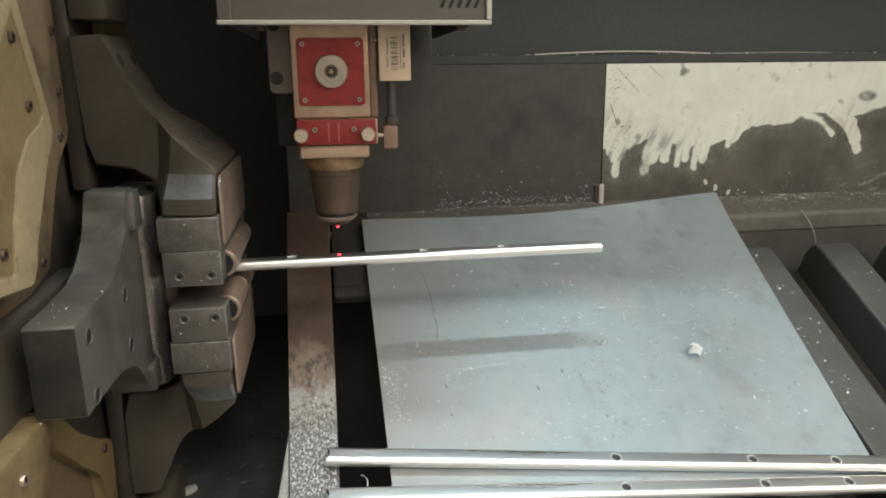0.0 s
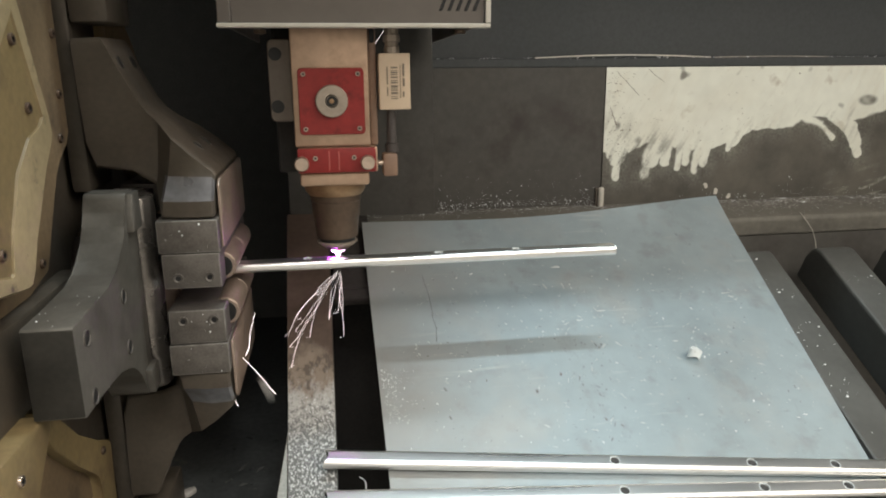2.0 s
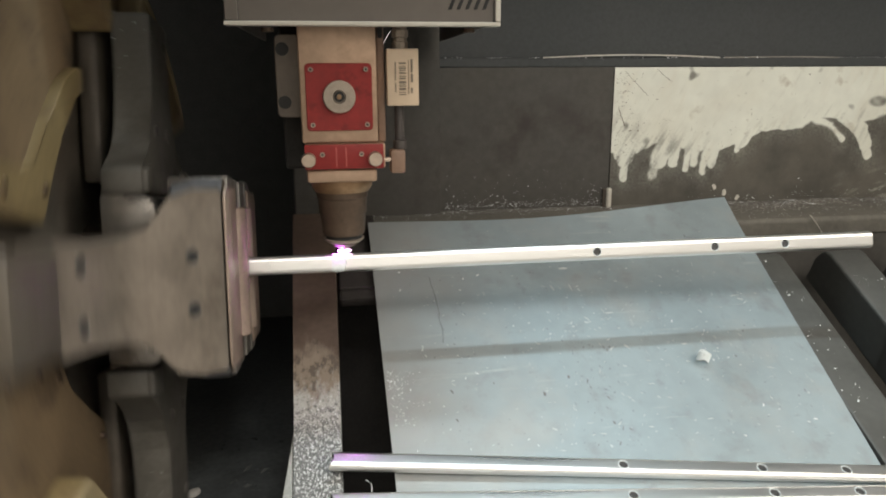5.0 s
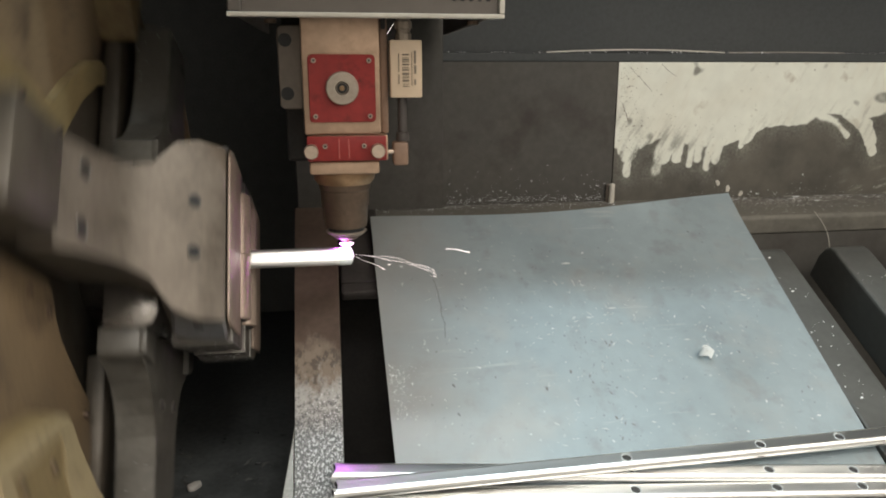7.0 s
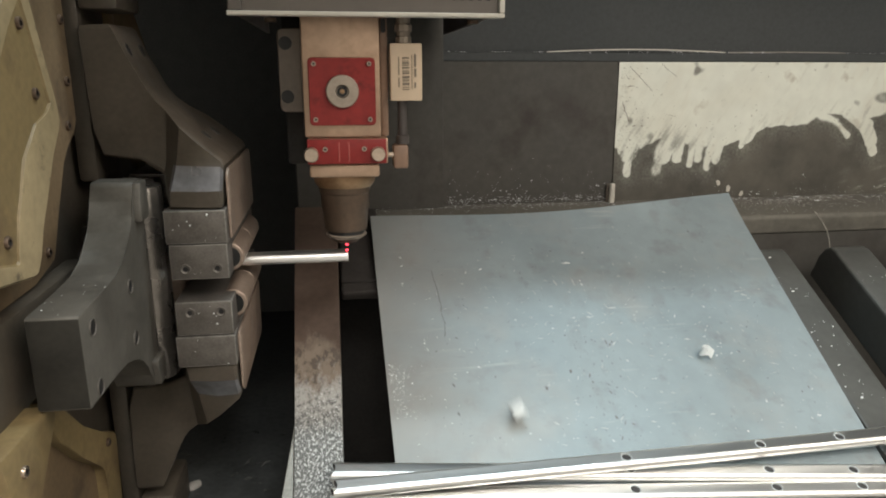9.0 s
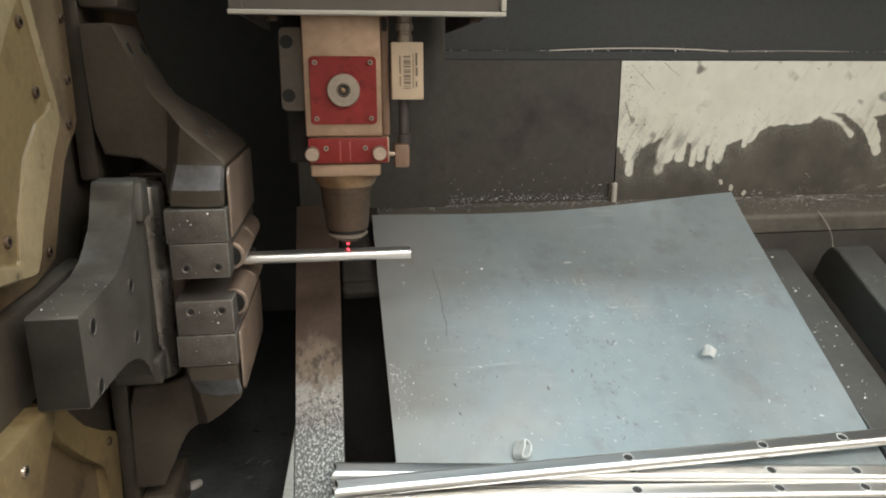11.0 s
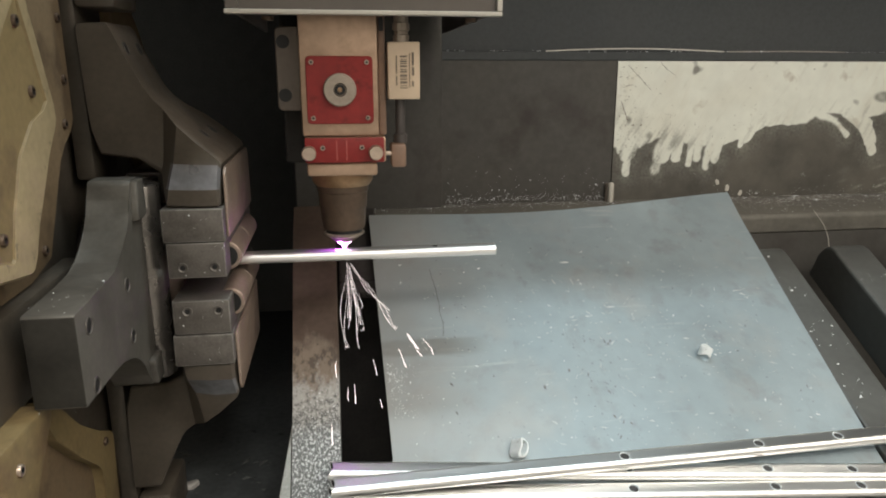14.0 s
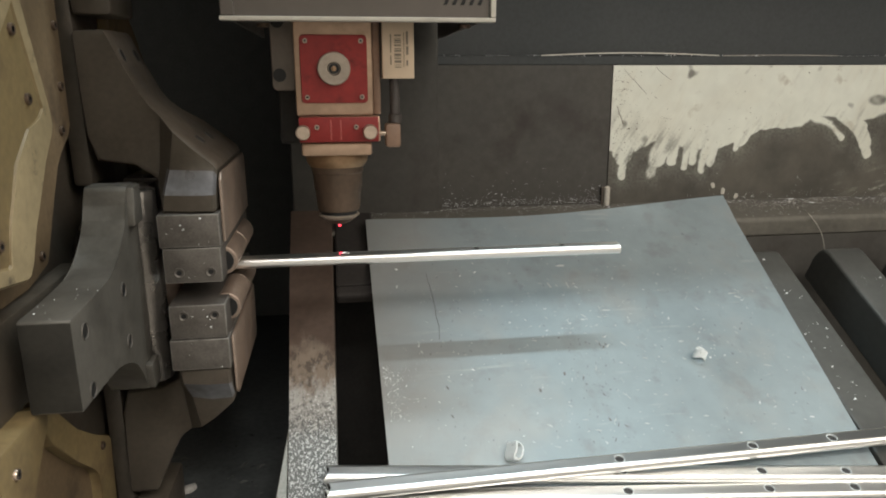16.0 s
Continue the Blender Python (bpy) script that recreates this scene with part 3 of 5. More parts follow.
def tube_mesh(length, holes, width=0.021, thick=0.012, wall=0.0014, cope=(0.0045, 0.0)):
    """A flat-sided aluminium tube along +x from 0, its wide faces up and down, with round holes through both; cope hollows its two ends."""
    bm = bmesh.new()
    hw, ht, r = width / 2, thick / 2, 0.0054

    def ring(x, w, t, rad, hollow):
        pts = []
        for cy, cz, a0 in ((w - rad, t - rad, 0), (-(w - rad), t - rad, 90), (-(w - rad), -(t - rad), 180), (w - rad, -(t - rad), 270)):
            for k in range(7):
                a = radians(a0 + 15 * k)
                pts.append((cy + rad * math.cos(a), cz + rad * math.sin(a)))
            if a0 in (0, 180):
                s = 1 if a0 == 0 else -1
                pts += [(s * (w - rad) * f, s * t) for f in (0.5, 0, -0.5)]
        return [bm.verts.new((x + hollow * (1 - min(1, (p / hw) ** 2)), p, q)) for p, q in pts]
    a, b = ring(0, hw, ht, r, cope[0]), ring(length, hw, ht, r, -cope[1])
    ia, ib = ring(0, hw - wall, ht - wall, r * 0.6, cope[0]), ring(length, hw - wall, ht - wall, r * 0.6, -cope[1])
    n = len(a)
    for i in range(n):
        j = (i + 1) % n
        if i not in (6, 7, 8, 9, 23, 24, 25, 26):
            bm.faces.new((a[i], a[j], b[j], b[i]))
        bm.faces.new((ia[j], ia[i], ib[i], ib[j])).material_index = 1
        bm.faces.new((a[j], a[i], ia[i], ia[j]))
        bm.faces.new((b[i], b[j], ib[j], ib[i]))
    y1, y0, m = hw - r, -(hw - r), 16
    for side, edge, stop in ((1, a[6:11], b[6:11]), (-1, a[23:28][::-1], b[23:28][::-1])):
        for hx, hr in sorted(holes):
            s = min(y1, hr * 1.6)
            tl, bl = bm.verts.new((hx - s, y1, side * ht)), bm.verts.new((hx - s, y0, side * ht))
            tr, br = bm.verts.new((hx + s, y1, side * ht)), bm.verts.new((hx + s, y0, side * ht))
            bm.faces.new([edge[0], tl, bl] + edge[:0:-1])
            c = [bm.verts.new((hx + hr * math.cos(2 * math.pi * (k + 0.5) / m), hr * math.sin(2 * math.pi * (k + 0.5) / m), side * ht)) for k in range(m)]
            low = [bm.verts.new((q.co.x, q.co.y, side * (ht - wall))) for q in c]
            for k in range(m):
                bm.faces.new((c[k], c[(k + 1) % m], low[(k + 1) % m], low[k])).material_index = 1
            for p, q, ks in ((br, tr, (1, 0, 15, 14)), (tr, tl, (6, 5, 4, 3, 2, 1)), (tl, bl, (9, 8, 7, 6)), (bl, br, (14, 13, 12, 11, 10, 9))):
                bm.faces.new([p, q] + [c[k] for k in ks])
            edge = [tr, br]
        bm.faces.new([edge[0]] + stop + edge[:0:-1])
    return bm


def rims(tube, holes, thick=0.012):
    """A raised bright ring in each hole, standing in for its lit wall, on both wide faces."""
    for hx, hr in holes:
        for side in (1, -1):
            z = side * thick / 2
            ring = [(hr - 0.0006, z - side * 0.0030), (hr - 0.0006, z + side * 0.0002), (hr - 0.0001, z + side * 0.0003), (hr + 0.0003, z + side * 0.0001)]
            part("hole_rim", turned(ring, "z", (hx, 0, 0), 20, caps=False), M_OFFCUT, tube, "bright ring for the lit wall of a drilled hole", smooth=True)


HOLES = [(0.305, 0.0056), (0.458, 0.0056), (0.553, 0.0056)]
finished = link("cut_tube", tube_mesh(0.676, HOLES), [M_ALU, M_CUT], smooth=True)
tagged(finished, "bright flat-sided aluminium tube with drilled holes", "metal tube", "cut aluminium tubes")
pile_a = link("cut_tube", tube_mesh(0.684, [(x + 0.008, r) for x, r in HOLES]), [M_ALU, M_CUT], smooth=True)
tagged(pile_a, "bright flat-sided aluminium tube with drilled holes on the pile", "metal tube", "cut aluminium tubes")
rims(finished, HOLES)
rims(pile_a, [(x + 0.008, r) for x, r in HOLES])
pile_b = copy_thing(pile_a, Matrix())
stock = link("stock_tube", tube_mesh(1.1, [(1.1 - 0.071, 0.0035), (1.1 - 0.176, 0.0035), (1.1 - 0.330, 0.0050)]), [M_ALU, M_CUT], smooth=True)
tagged(stock, "bright flat-sided aluminium stock tube held in the chuck", "metal tube")
rims(stock, [(1.1 - 0.330, 0.0050)])
slugs = []
for reach in (0.071, 0.176):
    slug = link("hole_slug", turned([(0.0033, -0.0058), (0.0034, -0.0055), (0.0034, 0.0057), (0.0033, 0.0059)], "z", (0, 0, 0), 18), M_ALU, smooth=True)
    slugs.append((tagged(slug, "small bright round slug cut out of the tube", "slug", "hole slugs"), reach))
flung_slug = link("hole_slug", turned([(0.0044, -0.0052), (0.0046, -0.0048), (0.0046, 0.0046), (0.0044, 0.0049)], "z", (0, 0, 0), 18), M_ALU, smooth=True)
tagged(flung_slug, "bright round slug flung out of the tube", "slug", "hole slugs")
loose_slug = link("hole_slug", turned([(0.0044, -0.0052), (0.0046, -0.0048), (0.0046, 0.0046), (0.0044, 0.0049)], "z", (0, 0, 0), 18), M_ALU, smooth=True)
tagged(loose_slug, "bright round slug still caught in its hole", "slug", "hole slugs")
scrap = link("tube_offcut", tube_mesh(0.0117, [], wall=0.0024, cope=(0.0, -0.0045)), [M_OFFCUT, M_OFFCUT], smooth=True)
tagged(scrap, "thin bright ring cut off the tube's end", "offcut", "tube offcuts")
small = link("tube_offcut", tube_mesh(0.011, [], 0.016, 0.0115, 0.0013, (0.004, -0.003)), [M_OFFCUT, M_OFFCUT], smooth=True)
small.matrix_world = BED @ pose(0.441, -0.024 / CS, 0.0095, 25, -58, 55)
tagged(small, "small bright sliver of tube lying on the sheet", "offcut", "tube offcuts")
copy_thing(small, BED @ pose(0.345, -0.2, 0.0095, 80, 30, 15))

# ---- laser head ----


def screw(parent, x, y, z, r=0.004, axis="y", material=None):
    """A cap screw with a dark socket, facing -y or +x."""
    d = 0.0025
    if axis == "y":
        bm = turned([(r * 0.42, y - d * 0.2), (r * 0.46, y - d), (r * 0.9, y - d), (r, y - d * 0.6), (r, y + 0.002)], "y", (x, 0, z), 14)
    else:
        bm = turned([(r, x - 0.002), (r, x + d * 0.6), (r * 0.9, x + d), (r * 0.46, x + d), (r * 0.42, x + d * 0.2)], "x", (0, y, z), 14)
    for f in bm.faces:
        c = f.calc_center_median()
        f.material_index = 1 if math.hypot(c.z - z, (c.x - x) if axis == "y" else (c.y - y)) < r * 0.5 else 0
    return part("screw", bm, [material or M_STEELB, M_BLACK], parent, smooth=True)


def rounded(x0, x1, z0, z1, r, y0, y1, bev=0.001):
    pts = []
    for cx, cz, a0 in ((x1 - r, z1 - r, 0), (x0 + r, z1 - r, 90), (x0 + r, z0 + r, 180), (x1 - r, z0 + r, 270)):
        for k in range(5):
            a = radians(a0 + 22.5 * k)
            pts.append((cx + r * math.cos(a), cz + r * math.sin(a)))
    return prism(pts, "y", y0, y1, bev, 1)


def laser_head():
    """The cutting head with the focus lens bore at z = 0 of its own space."""
    root = new("laser_cutting_head")
    yf = -0.05
    part("upper_housing", box(-0.036, 0.0425, yf, 0.045, -0.047, 0.16, 0.0025), M_HEADAL, root, "smoky bare alloy housing", smooth=True)
    # brown in place of bare alloy: the right side's shade put into the colour
    side = part("side_plate", box(0.043, 0.051, yf + 0.012, 0.045, -0.047, 0.16, 0.002), M_ELBOW, root, "brown side plate, darkened as the housing's shaded side", smooth=True)
    part("slot", rounded(0.0445, 0.0495, 0.058, 0.072, 0.002, yf + 0.0112, yf + 0.0135, 0.0003), M_BLACK, side)
    plate = part("lens_cover", rounded(-0.030, 0.037, -0.034, 0.033, 0.004, yf - 0.005, yf + 0.001), M_RED, root, "red anodised square cover plate", smooth=True)
    for sx, sz in ((-0.024, 0.027), (0.031, 0.027), (-0.024, -0.028), (0.031, -0.028)):
        screw(plate, sx, yf - 0.005, sz, 0.0025, "y", M_BORE)
    bore = turned([(0.0165, yf - 0.004), (0.0165, yf - 0.009), (0.0155, yf - 0.010), (0.0068, yf - 0.010), (0.0058, yf - 0.006)], "y", (0.0035, 0, 0.0), 32)
    part("lens_bore", bore, M_BORE, plate, "scuffed steel focus bore", smooth=True)
    part("lens_hole", turned([(0.0052, yf - 0.0062), (0.0048, yf - 0.0092), (0.0030, yf - 0.0092), (0.0026, yf - 0.0062)], "y", (0.0035, 0, 0.0), 20), M_BLACK, plate)
    part("lens", turned([(0.0028, yf - 0.006), (0.0026, yf - 0.0078), (0.0012, yf - 0.0082)], "y", (0.0035, 0, 0.0), 16), M_COPPER, plate, "small amber lens", smooth=True)
    part("lower_housing", box(-0.034, 0.049, yf - 0.001, 0.045, -0.074, -0.0475, 0.002), M_HEADAL, root, smooth=True)
    drawer = part("lens_drawer", box(-0.034, 0.047, yf - 0.006, yf, -0.0735, -0.048, 0.0012), M_RED, root, "red protective window drawer with knurled screws", smooth=True)
    for sx in (-0.030, 0.038):
        part("knob", turned([(0.0075, yf - 0.004), (0.0075, yf - 0.014), (0.0065, yf - 0.0155), (0.002, yf - 0.0155)], "y", (sx, 0, -0.063), 24), M_STEELB, drawer, smooth=True)
    for sx in (-0.016, 0.024):
        screw(drawer, sx, yf - 0.006, -0.058, 0.0026, "y", M_BORE)
    # two lighter red strips stand in for the highlights of the grooves
    for sx in (-0.0025, 0.0075):
        part("groove", box(sx, sx + 0.0014, yf - 0.0064, yf - 0.005, -0.071, -0.051, 0.0003), M_PINK, drawer, "groove with its pale highlight in the colour")
    part("base_block", box(-0.033, 0.040, yf + 0.001, 0.04, -0.0885, -0.0745, 0.003), M_HEADAL, root, smooth=True)
    part("nozzle_collar", turned([(0.0335, -0.089), (0.0345, -0.093), (0.0335, -0.099), (0.030, -0.104)], "z", (0.003, 0, 0), 40), M_COPPER, root, "copper-brown heat-stained collar", smooth=True)
    part("nozzle_cone", turned([(0.0290, -0.103), (0.0285, -0.110), (0.0272, -0.112), (0.0268, -0.128), (0.0255, -0.131), (0.0238, -0.150), (0.0228, -0.1535)], "z", (0.003, 0, 0), 40), M_NOZ, root, "soot-dark nozzle body", smooth=True)
    part("nozzle_gap", turned([(0.0205, -0.1532), (0.0205, -0.1578)], "z", (0.003, 0, 0), 40), M_BLACK, root, smooth=True)
    part("nozzle_ring", turned([(0.0215, -0.1578), (0.0228, -0.1584), (0.0228, -0.1594), (0.0185, -0.163)], "z", (0.003, 0, 0), 40), M_BORE, root, "bright-edged nozzle lock ring", smooth=True)
    part("nozzle_tip", turned([(0.018, -0.1635), (0.012, -0.168), (0.004, -0.1705), (0.0025, -0.1705)], "z", (0.003, 0, 0), 32), M_NOZ, root, smooth=True)
    # small glowing disc for the pilot light's reflection on the nozzle
    part("pilot_spot", turned([(0.0016, -0.1722), (0.0015, -0.1708)], "z", (0.003, -0.004, 0), 14), M_REDDOT, root, "red pilot light reflected under the nozzle, as a glowing disc")
    amp = part("amplifier_box", box(0.053, 0.086, yf + 0.004, yf + 0.03, -0.010, 0.0475, 0.0015), M_LABEL, root, "cream amplifier box with a barcode label", smooth=True)
    part("plug", turned([(0.0085, 0.047), (0.0085, 0.054), (0.0072, 0.055), (0.0072, 0.0585), (0.009, 0.0595), (0.009, 0.066), (0.0075, 0.067), (0.0075, 0.082), (0.004, 0.083), (0.004, 0.16)], "z", (0.068, yf + 0.017, 0), 12), M_BORE, amp, smooth=True)
    rnd = random.Random(4)
    z = 0.001
    while z < 0.034:
        h = rnd.choice((0.0006, 0.001, 0.0016, 0.0022))
        part("bar", box(0.0655, 0.0725, yf + 0.0032, yf + 0.0042, z, min(0.0345, z + h)), M_INK, amp)
        z += h + rnd.choice((0.0008, 0.0014, 0.002))
    for xx, w, z0, z1 in ((0.0750, 0.0006, 0.002, 0.036), (0.0777, 0.0020, 0.024, 0.037), (0.0777, 0.0022, 0.014, 0.0225), (0.0777, 0.0018, 0.003, 0.0085), (0.0612, 0.0012, 0.016, 0.034), (0.0612, 0.0012, 0.004, 0.0135)):
        part("bar", box(xx, xx + w, yf + 0.0032, yf + 0.0042, z0, z1), M_INK, amp)
    part("fitting", turned([(0.0052, -0.0095), (0.0052, -0.046), (0.0072, -0.047), (0.0072, -0.0555)], "z", (0.066, yf + 0.018, 0), 20), M_HOSE, root, smooth=True)
    part("gas_elbow", box(0.055, 0.071, yf + 0.006, yf + 0.03, -0.081, -0.056, 0.003), M_ELBOW, root, smooth=True)
    part("gas_stub", turned([(0.0025, 0.049), (0.0025, 0.0555)], "x", (0, yf + 0.010, -0.066), 16), M_STEELB, root, smooth=True)
    br = part("mount_bracket", rounded(-0.061, -0.034, -0.022, 0.063, 0.006, yf + 0.03, yf + 0.045), M_BRKT, root, "sooty grey side bracket with bolt holes", smooth=True)
    for zz in (0.048, -0.006):
        part("bolt_hole", turned([(0.0068, yf + 0.0292), (0.0068, yf + 0.032)], "y", (-0.053, 0, zz), 20), M_BLACK, br)
    part("back_plate", box(-0.058, 0.05, yf + 0.06, 0.06, -0.08, 0.16, 0.003), M_SLOT, root)
    return tagged(root, "red and smoky alloy laser cutting head with nozzle", "laser head")


head = laser_head()


def gantry_cover():
    root = new("gantry_cover")
    x0, x1, yf, zb = -0.101, 0.164, -0.08, 0.2555
    part("front_panel", box(x0 + 0.014, x1 - 0.006, yf + 0.003, yf + 0.006, zb + 0.004, 0.62), M_COVER, root)
    part("bottom_lip", box(x0, x1, yf - 0.001, yf + 0.012, zb, zb + 0.004, 0.0008), M_LIP, root, "pale worn bottom edge")
    part("side_lip", box(x1 - 0.0052, x1, yf - 0.001, yf + 0.012, zb + 0.0045, 0.62, 0.0008), M_LIP, root)
    part("side_strip", box(x0 + 0.001, x0 + 0.0135, yf + 0.001, yf + 0.006, zb + 0.0045, 0.62, 0.001), M_COVER, root)
    part("side_panel", box(x1 - 0.005, x1 - 0.001, yf + 0.0125, 0.30, zb + 0.0045, 0.62), M_COVER, root)
    part("side_panel", box(x0 + 0.001, x0 + 0.005, yf + 0.0125, 0.30, zb + 0.0045, 0.62), M_COVER, root)
    part("roof_panel", box(x0, x1, yf, 0.33, 0.621, 0.625), M_COVER, root)
    for i in range(5):
        x = 0.112 + 0.0085 * i
        bm = prism([(x, zb + 0.016), (x + 0.0035, zb + 0.016), (x + 0.011, zb + 0.034), (x + 0.0075, zb + 0.034)], "y", yf + 0.002, yf + 0.0034, 0.0003, 1)
        part("vent_slot", bm, M_BLACK, root)
    for x in (-0.064, 0.138):
        part("bolt", turned([(0.006, zb - 0.004), (0.006, zb - 0.0002)], "z", (x, yf + 0.03, 0), 12), M_NOZ, root)
    return tagged(root, "grey sheet-metal gantry cover with pale bottom edge", "machine cover")


gantry_cover()

# ---- chuck ----


def jaw(parent, turn, kind):
    """One jaw, drawn at the top with z as radius, then turned about the axis. Long jaws reach further out than short ones."""
    long = kind == "long"
    e0, e1 = (-0.168, -0.113) if long else (-0.229, -0.190)
    rot = Matrix.Rotation(radians(turn), 4, "X")
    if long:
        # stations of one casting: outer edge, inner edge, half width, and how far the flank leans in above its crease
        st = [((-0.1130, 0.1205), (-0.1145, 0.083), 0.096, 0.011), ((-0.1155, 0.1255), (-0.117, 0.0815), 0.099, 0.012), ((-0.135, 0.1425), (-0.14, 0.0815), 0.099, 0.012), ((-0.152, 0.157), (-0.1645, 0.0815), 0.094, 0.015),
              ((-0.158, 0.1620), (-0.1665, 0.084), 0.088, 0.018), ((-0.168, 0.1705), (-0.174, 0.109), 0.060, 0.006), ((-0.179, 0.1805), (-0.198, 0.122), 0.048, 0.0), ((-0.187, 0.192), (-0.234, 0.127), 0.0445, 0.0),
              ((-0.1945, 0.208), (-0.241, 0.150), 0.0445, 0.0), ((-0.203, 0.2250), (-0.243, 0.200), 0.044, 0.0), ((-0.213, 0.249), (-0.243, 0.246), 0.045, 0.0), ((-0.216, 0.2525), (-0.242, 0.251), 0.043, 0.0)]
        bm = bmesh.new()
        loops = []
        for (ox, oz), (ix, iz), w, lean in st:
            def at(f):
                return ix + (ox - ix) * f, iz + (oz - iz) * f
            f1 = max(0.08, min(0.55, (0.0985 - iz) / (oz - iz)))
            f2 = max(0.16, min(0.88, (0.121 - iz) / (oz - iz)))
            side = [(w - 0.002, *at(0)), (w, *at(0.03)), (w, *at(f1)), (w - lean, *at(f2)), (w - lean - 0.0006, *at(1))]
            ring = [(-y, x, z) for y, x, z in side] + [(y, x, z) for y, x, z in side[::-1]]
            loops.append([bm.verts.new((x, y, z)) for y, x, z in ring])
        n = len(loops[0])
        for k, (u, v) in enumerate(zip(loops, loops[1:])):
            for i in range(n):
                bm.faces.new((u[i], u[(i + 1) % n], v[(i + 1) % n], v[i])).material_index = 1 if i == 4 else 2 if i in (2, 6) and k < 4 else 0
        bm.faces.new(loops[0])
        bm.faces.new(loops[-1][::-1])
    else:
        upper = [(0.111, 0.086), (0.111, 0.109), (0.107, 0.1125), (0.094, 0.116), (0.082, 0.124), (0.070, 0.134), (0.057, 0.149), (0.049, 0.164), (0.0445, 0.185), (0.043, 0.212), (0.042, 0.275), (0.040, 0.277)]
        lower = [(-0.094, 0.086), (-0.094, 0.109), (-0.090, 0.1125), (-0.078, 0.118), (-0.066, 0.127), (-0.055, 0.138), (-0.046, 0.150), (-0.040, 0.165), (-0.036, 0.185), (-0.0335, 0.212), (-0.0325, 0.275), (-0.0305, 0.277)]
        bm = prism(upper + lower[::-1], "x", -0.228, -0.191, 0.002)
        add(bm, prism([(0.074, 0.087), (0.074, 0.1165), (0.082, 0.116), (0.110, 0.110), (0.110, 0.087)], "x", -0.1925, -0.185, 0.0015))
        add(bm, prism([(-0.066, 0.087), (-0.066, 0.115), (-0.072, 0.1145), (-0.093, 0.110), (-0.093, 0.087)], "x", -0.1925, -0.185, 0.0015))
        # the outer end face is near black: its shade is put into the colour
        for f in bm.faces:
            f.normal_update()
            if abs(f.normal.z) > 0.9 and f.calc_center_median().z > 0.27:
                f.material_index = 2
    body = part("jaw", bm, [M_JAW, M_SLOPE, M_BAND] if long else [M_GREY, M_EDGE, M_END_SHADE], parent, "dark oiled steel chuck jaw", smooth=True)
    body.matrix_basis = rot
    if long:
        part("clamp_block", box(e0 - 0.002, e1 + 0.001, -0.101, 0.101, 0.0478, 0.0808, 0.0014, 2, True), [M_PAD, M_EDGE], body, "scuffed steel clamp block", smooth=True)
        pad = part("clamp_pad", box(e0, e1, -0.1, 0.1, 0.0115, 0.0472, 0.0014, 2, True), [M_PAD, M_EDGE], body, smooth=True)
    else:
        bulge = [(-0.228, 0.0845), (-0.1905, 0.0845), (-0.184, 0.0805), (-0.179, 0.073), (-0.1775, 0.064), (-0.179, 0.055), (-0.184, 0.0455), (-0.1905, 0.0415), (-0.228, 0.0415)]
        part("clamp_block", prism(bulge, "y", -0.1, 0.1, 0.001), M_SLEEVE, body, "rounded polished clamp block", smooth=True)
        pad = part("clamp_pad", box(e0, e1, -0.1, 0.1, 0.0115, 0.0402, 0.0016, 2, True), [M_PAD, M_EDGE], body, smooth=True)
    for s in (-1, 1):
        for x in (e0 + 0.014, e1 - 0.011):
            ring = turned([(0.0052, s * 0.0995), (0.0052, s * 0.1014), (0.0044, s * 0.1016), (0.0026, s * 0.1006)], "y", (x, 0, 0.0225), 18, caps=False)
            sc = part("socket_screw", ring, M_PAD, pad, smooth=True)
            part("socket", turned([(0.0026, s * 0.1003), (0.0025, s * 0.1007)], "y", (x, 0, 0.0225), 12), M_BLACK, pad)
    rx = e1 - 0.004 if long else e1 + 0.003
    part("roller", turned([(0.006, -0.0685), (0.006, -0.070), (0.0135, -0.070), (0.015, -0.0685), (0.015, -0.001), (0.0142, -0.0005), (0.0142, 0.0005), (0.015, 0.001), (0.015, 0.0685), (0.0135, 0.070)], "y", (rx, 0, 0.025), 28), M_ROLL, body, "brown worn clamping roller", smooth=True)
    for s in (-1, 1):
        part("roller_end", turned([(0.0112, s * 0.0698), (0.0112, s * 0.0706), (0.0106, s * 0.0708)], "y", (rx, 0, 0.025), 24), M_BLACK, body)
    if long:
        part("roller_guard", prism([(-0.090, 0.050), (-0.088, 0.112), (-0.080, 0.118), (0.080, 0.118), (0.088, 0.112), (0.090, 0.050)], "x", e1 + 0.0012, e1 + 0.004, 0.001), M_ROLL, body, "brown end plate", smooth=True)
    # four counterbored bolt holes
    for y in (-0.0245, 0.0245):
        for x, z, tilt in (((-0.137, 0.1442, 40), (-0.2045, 0.2285, 70)) if long else ((-0.191, 0.1535, 90), (-0.191, 0.2535, 90))):
            b = turned([(0.0070, -0.001), (0.0070, 0.0006), (0.0064, 0.0011), (0.0056, 0.0004)], "z", (0, 0, 0), 18)
            for f in b.faces:
                f.material_index = 1 if 0.0057 < f.calc_center_median().xy.length else 0
            h = part("bolt_hole", b, [M_BLACK, M_PAD], body)
            h.matrix_basis = Matrix.Translation((x, y, z)) @ Matrix.Rotation(radians(tilt), 4, "Y")
    rnd = random.Random(turn + 3)
    specks = bmesh.new()
    for s in (-1, 1):
        for i in range(14 if long else 12):
            x, z, r = rnd.uniform(e0, e1), rnd.uniform(0.013, 0.079) if long else min(0.277, 0.20 + abs(rnd.gauss(0, 0.045))), 0.00045 * math.exp(rnd.gauss(0, 0.45))
            h = 0.1014 if long else (0.0438 if s > 0 else 0.0335)
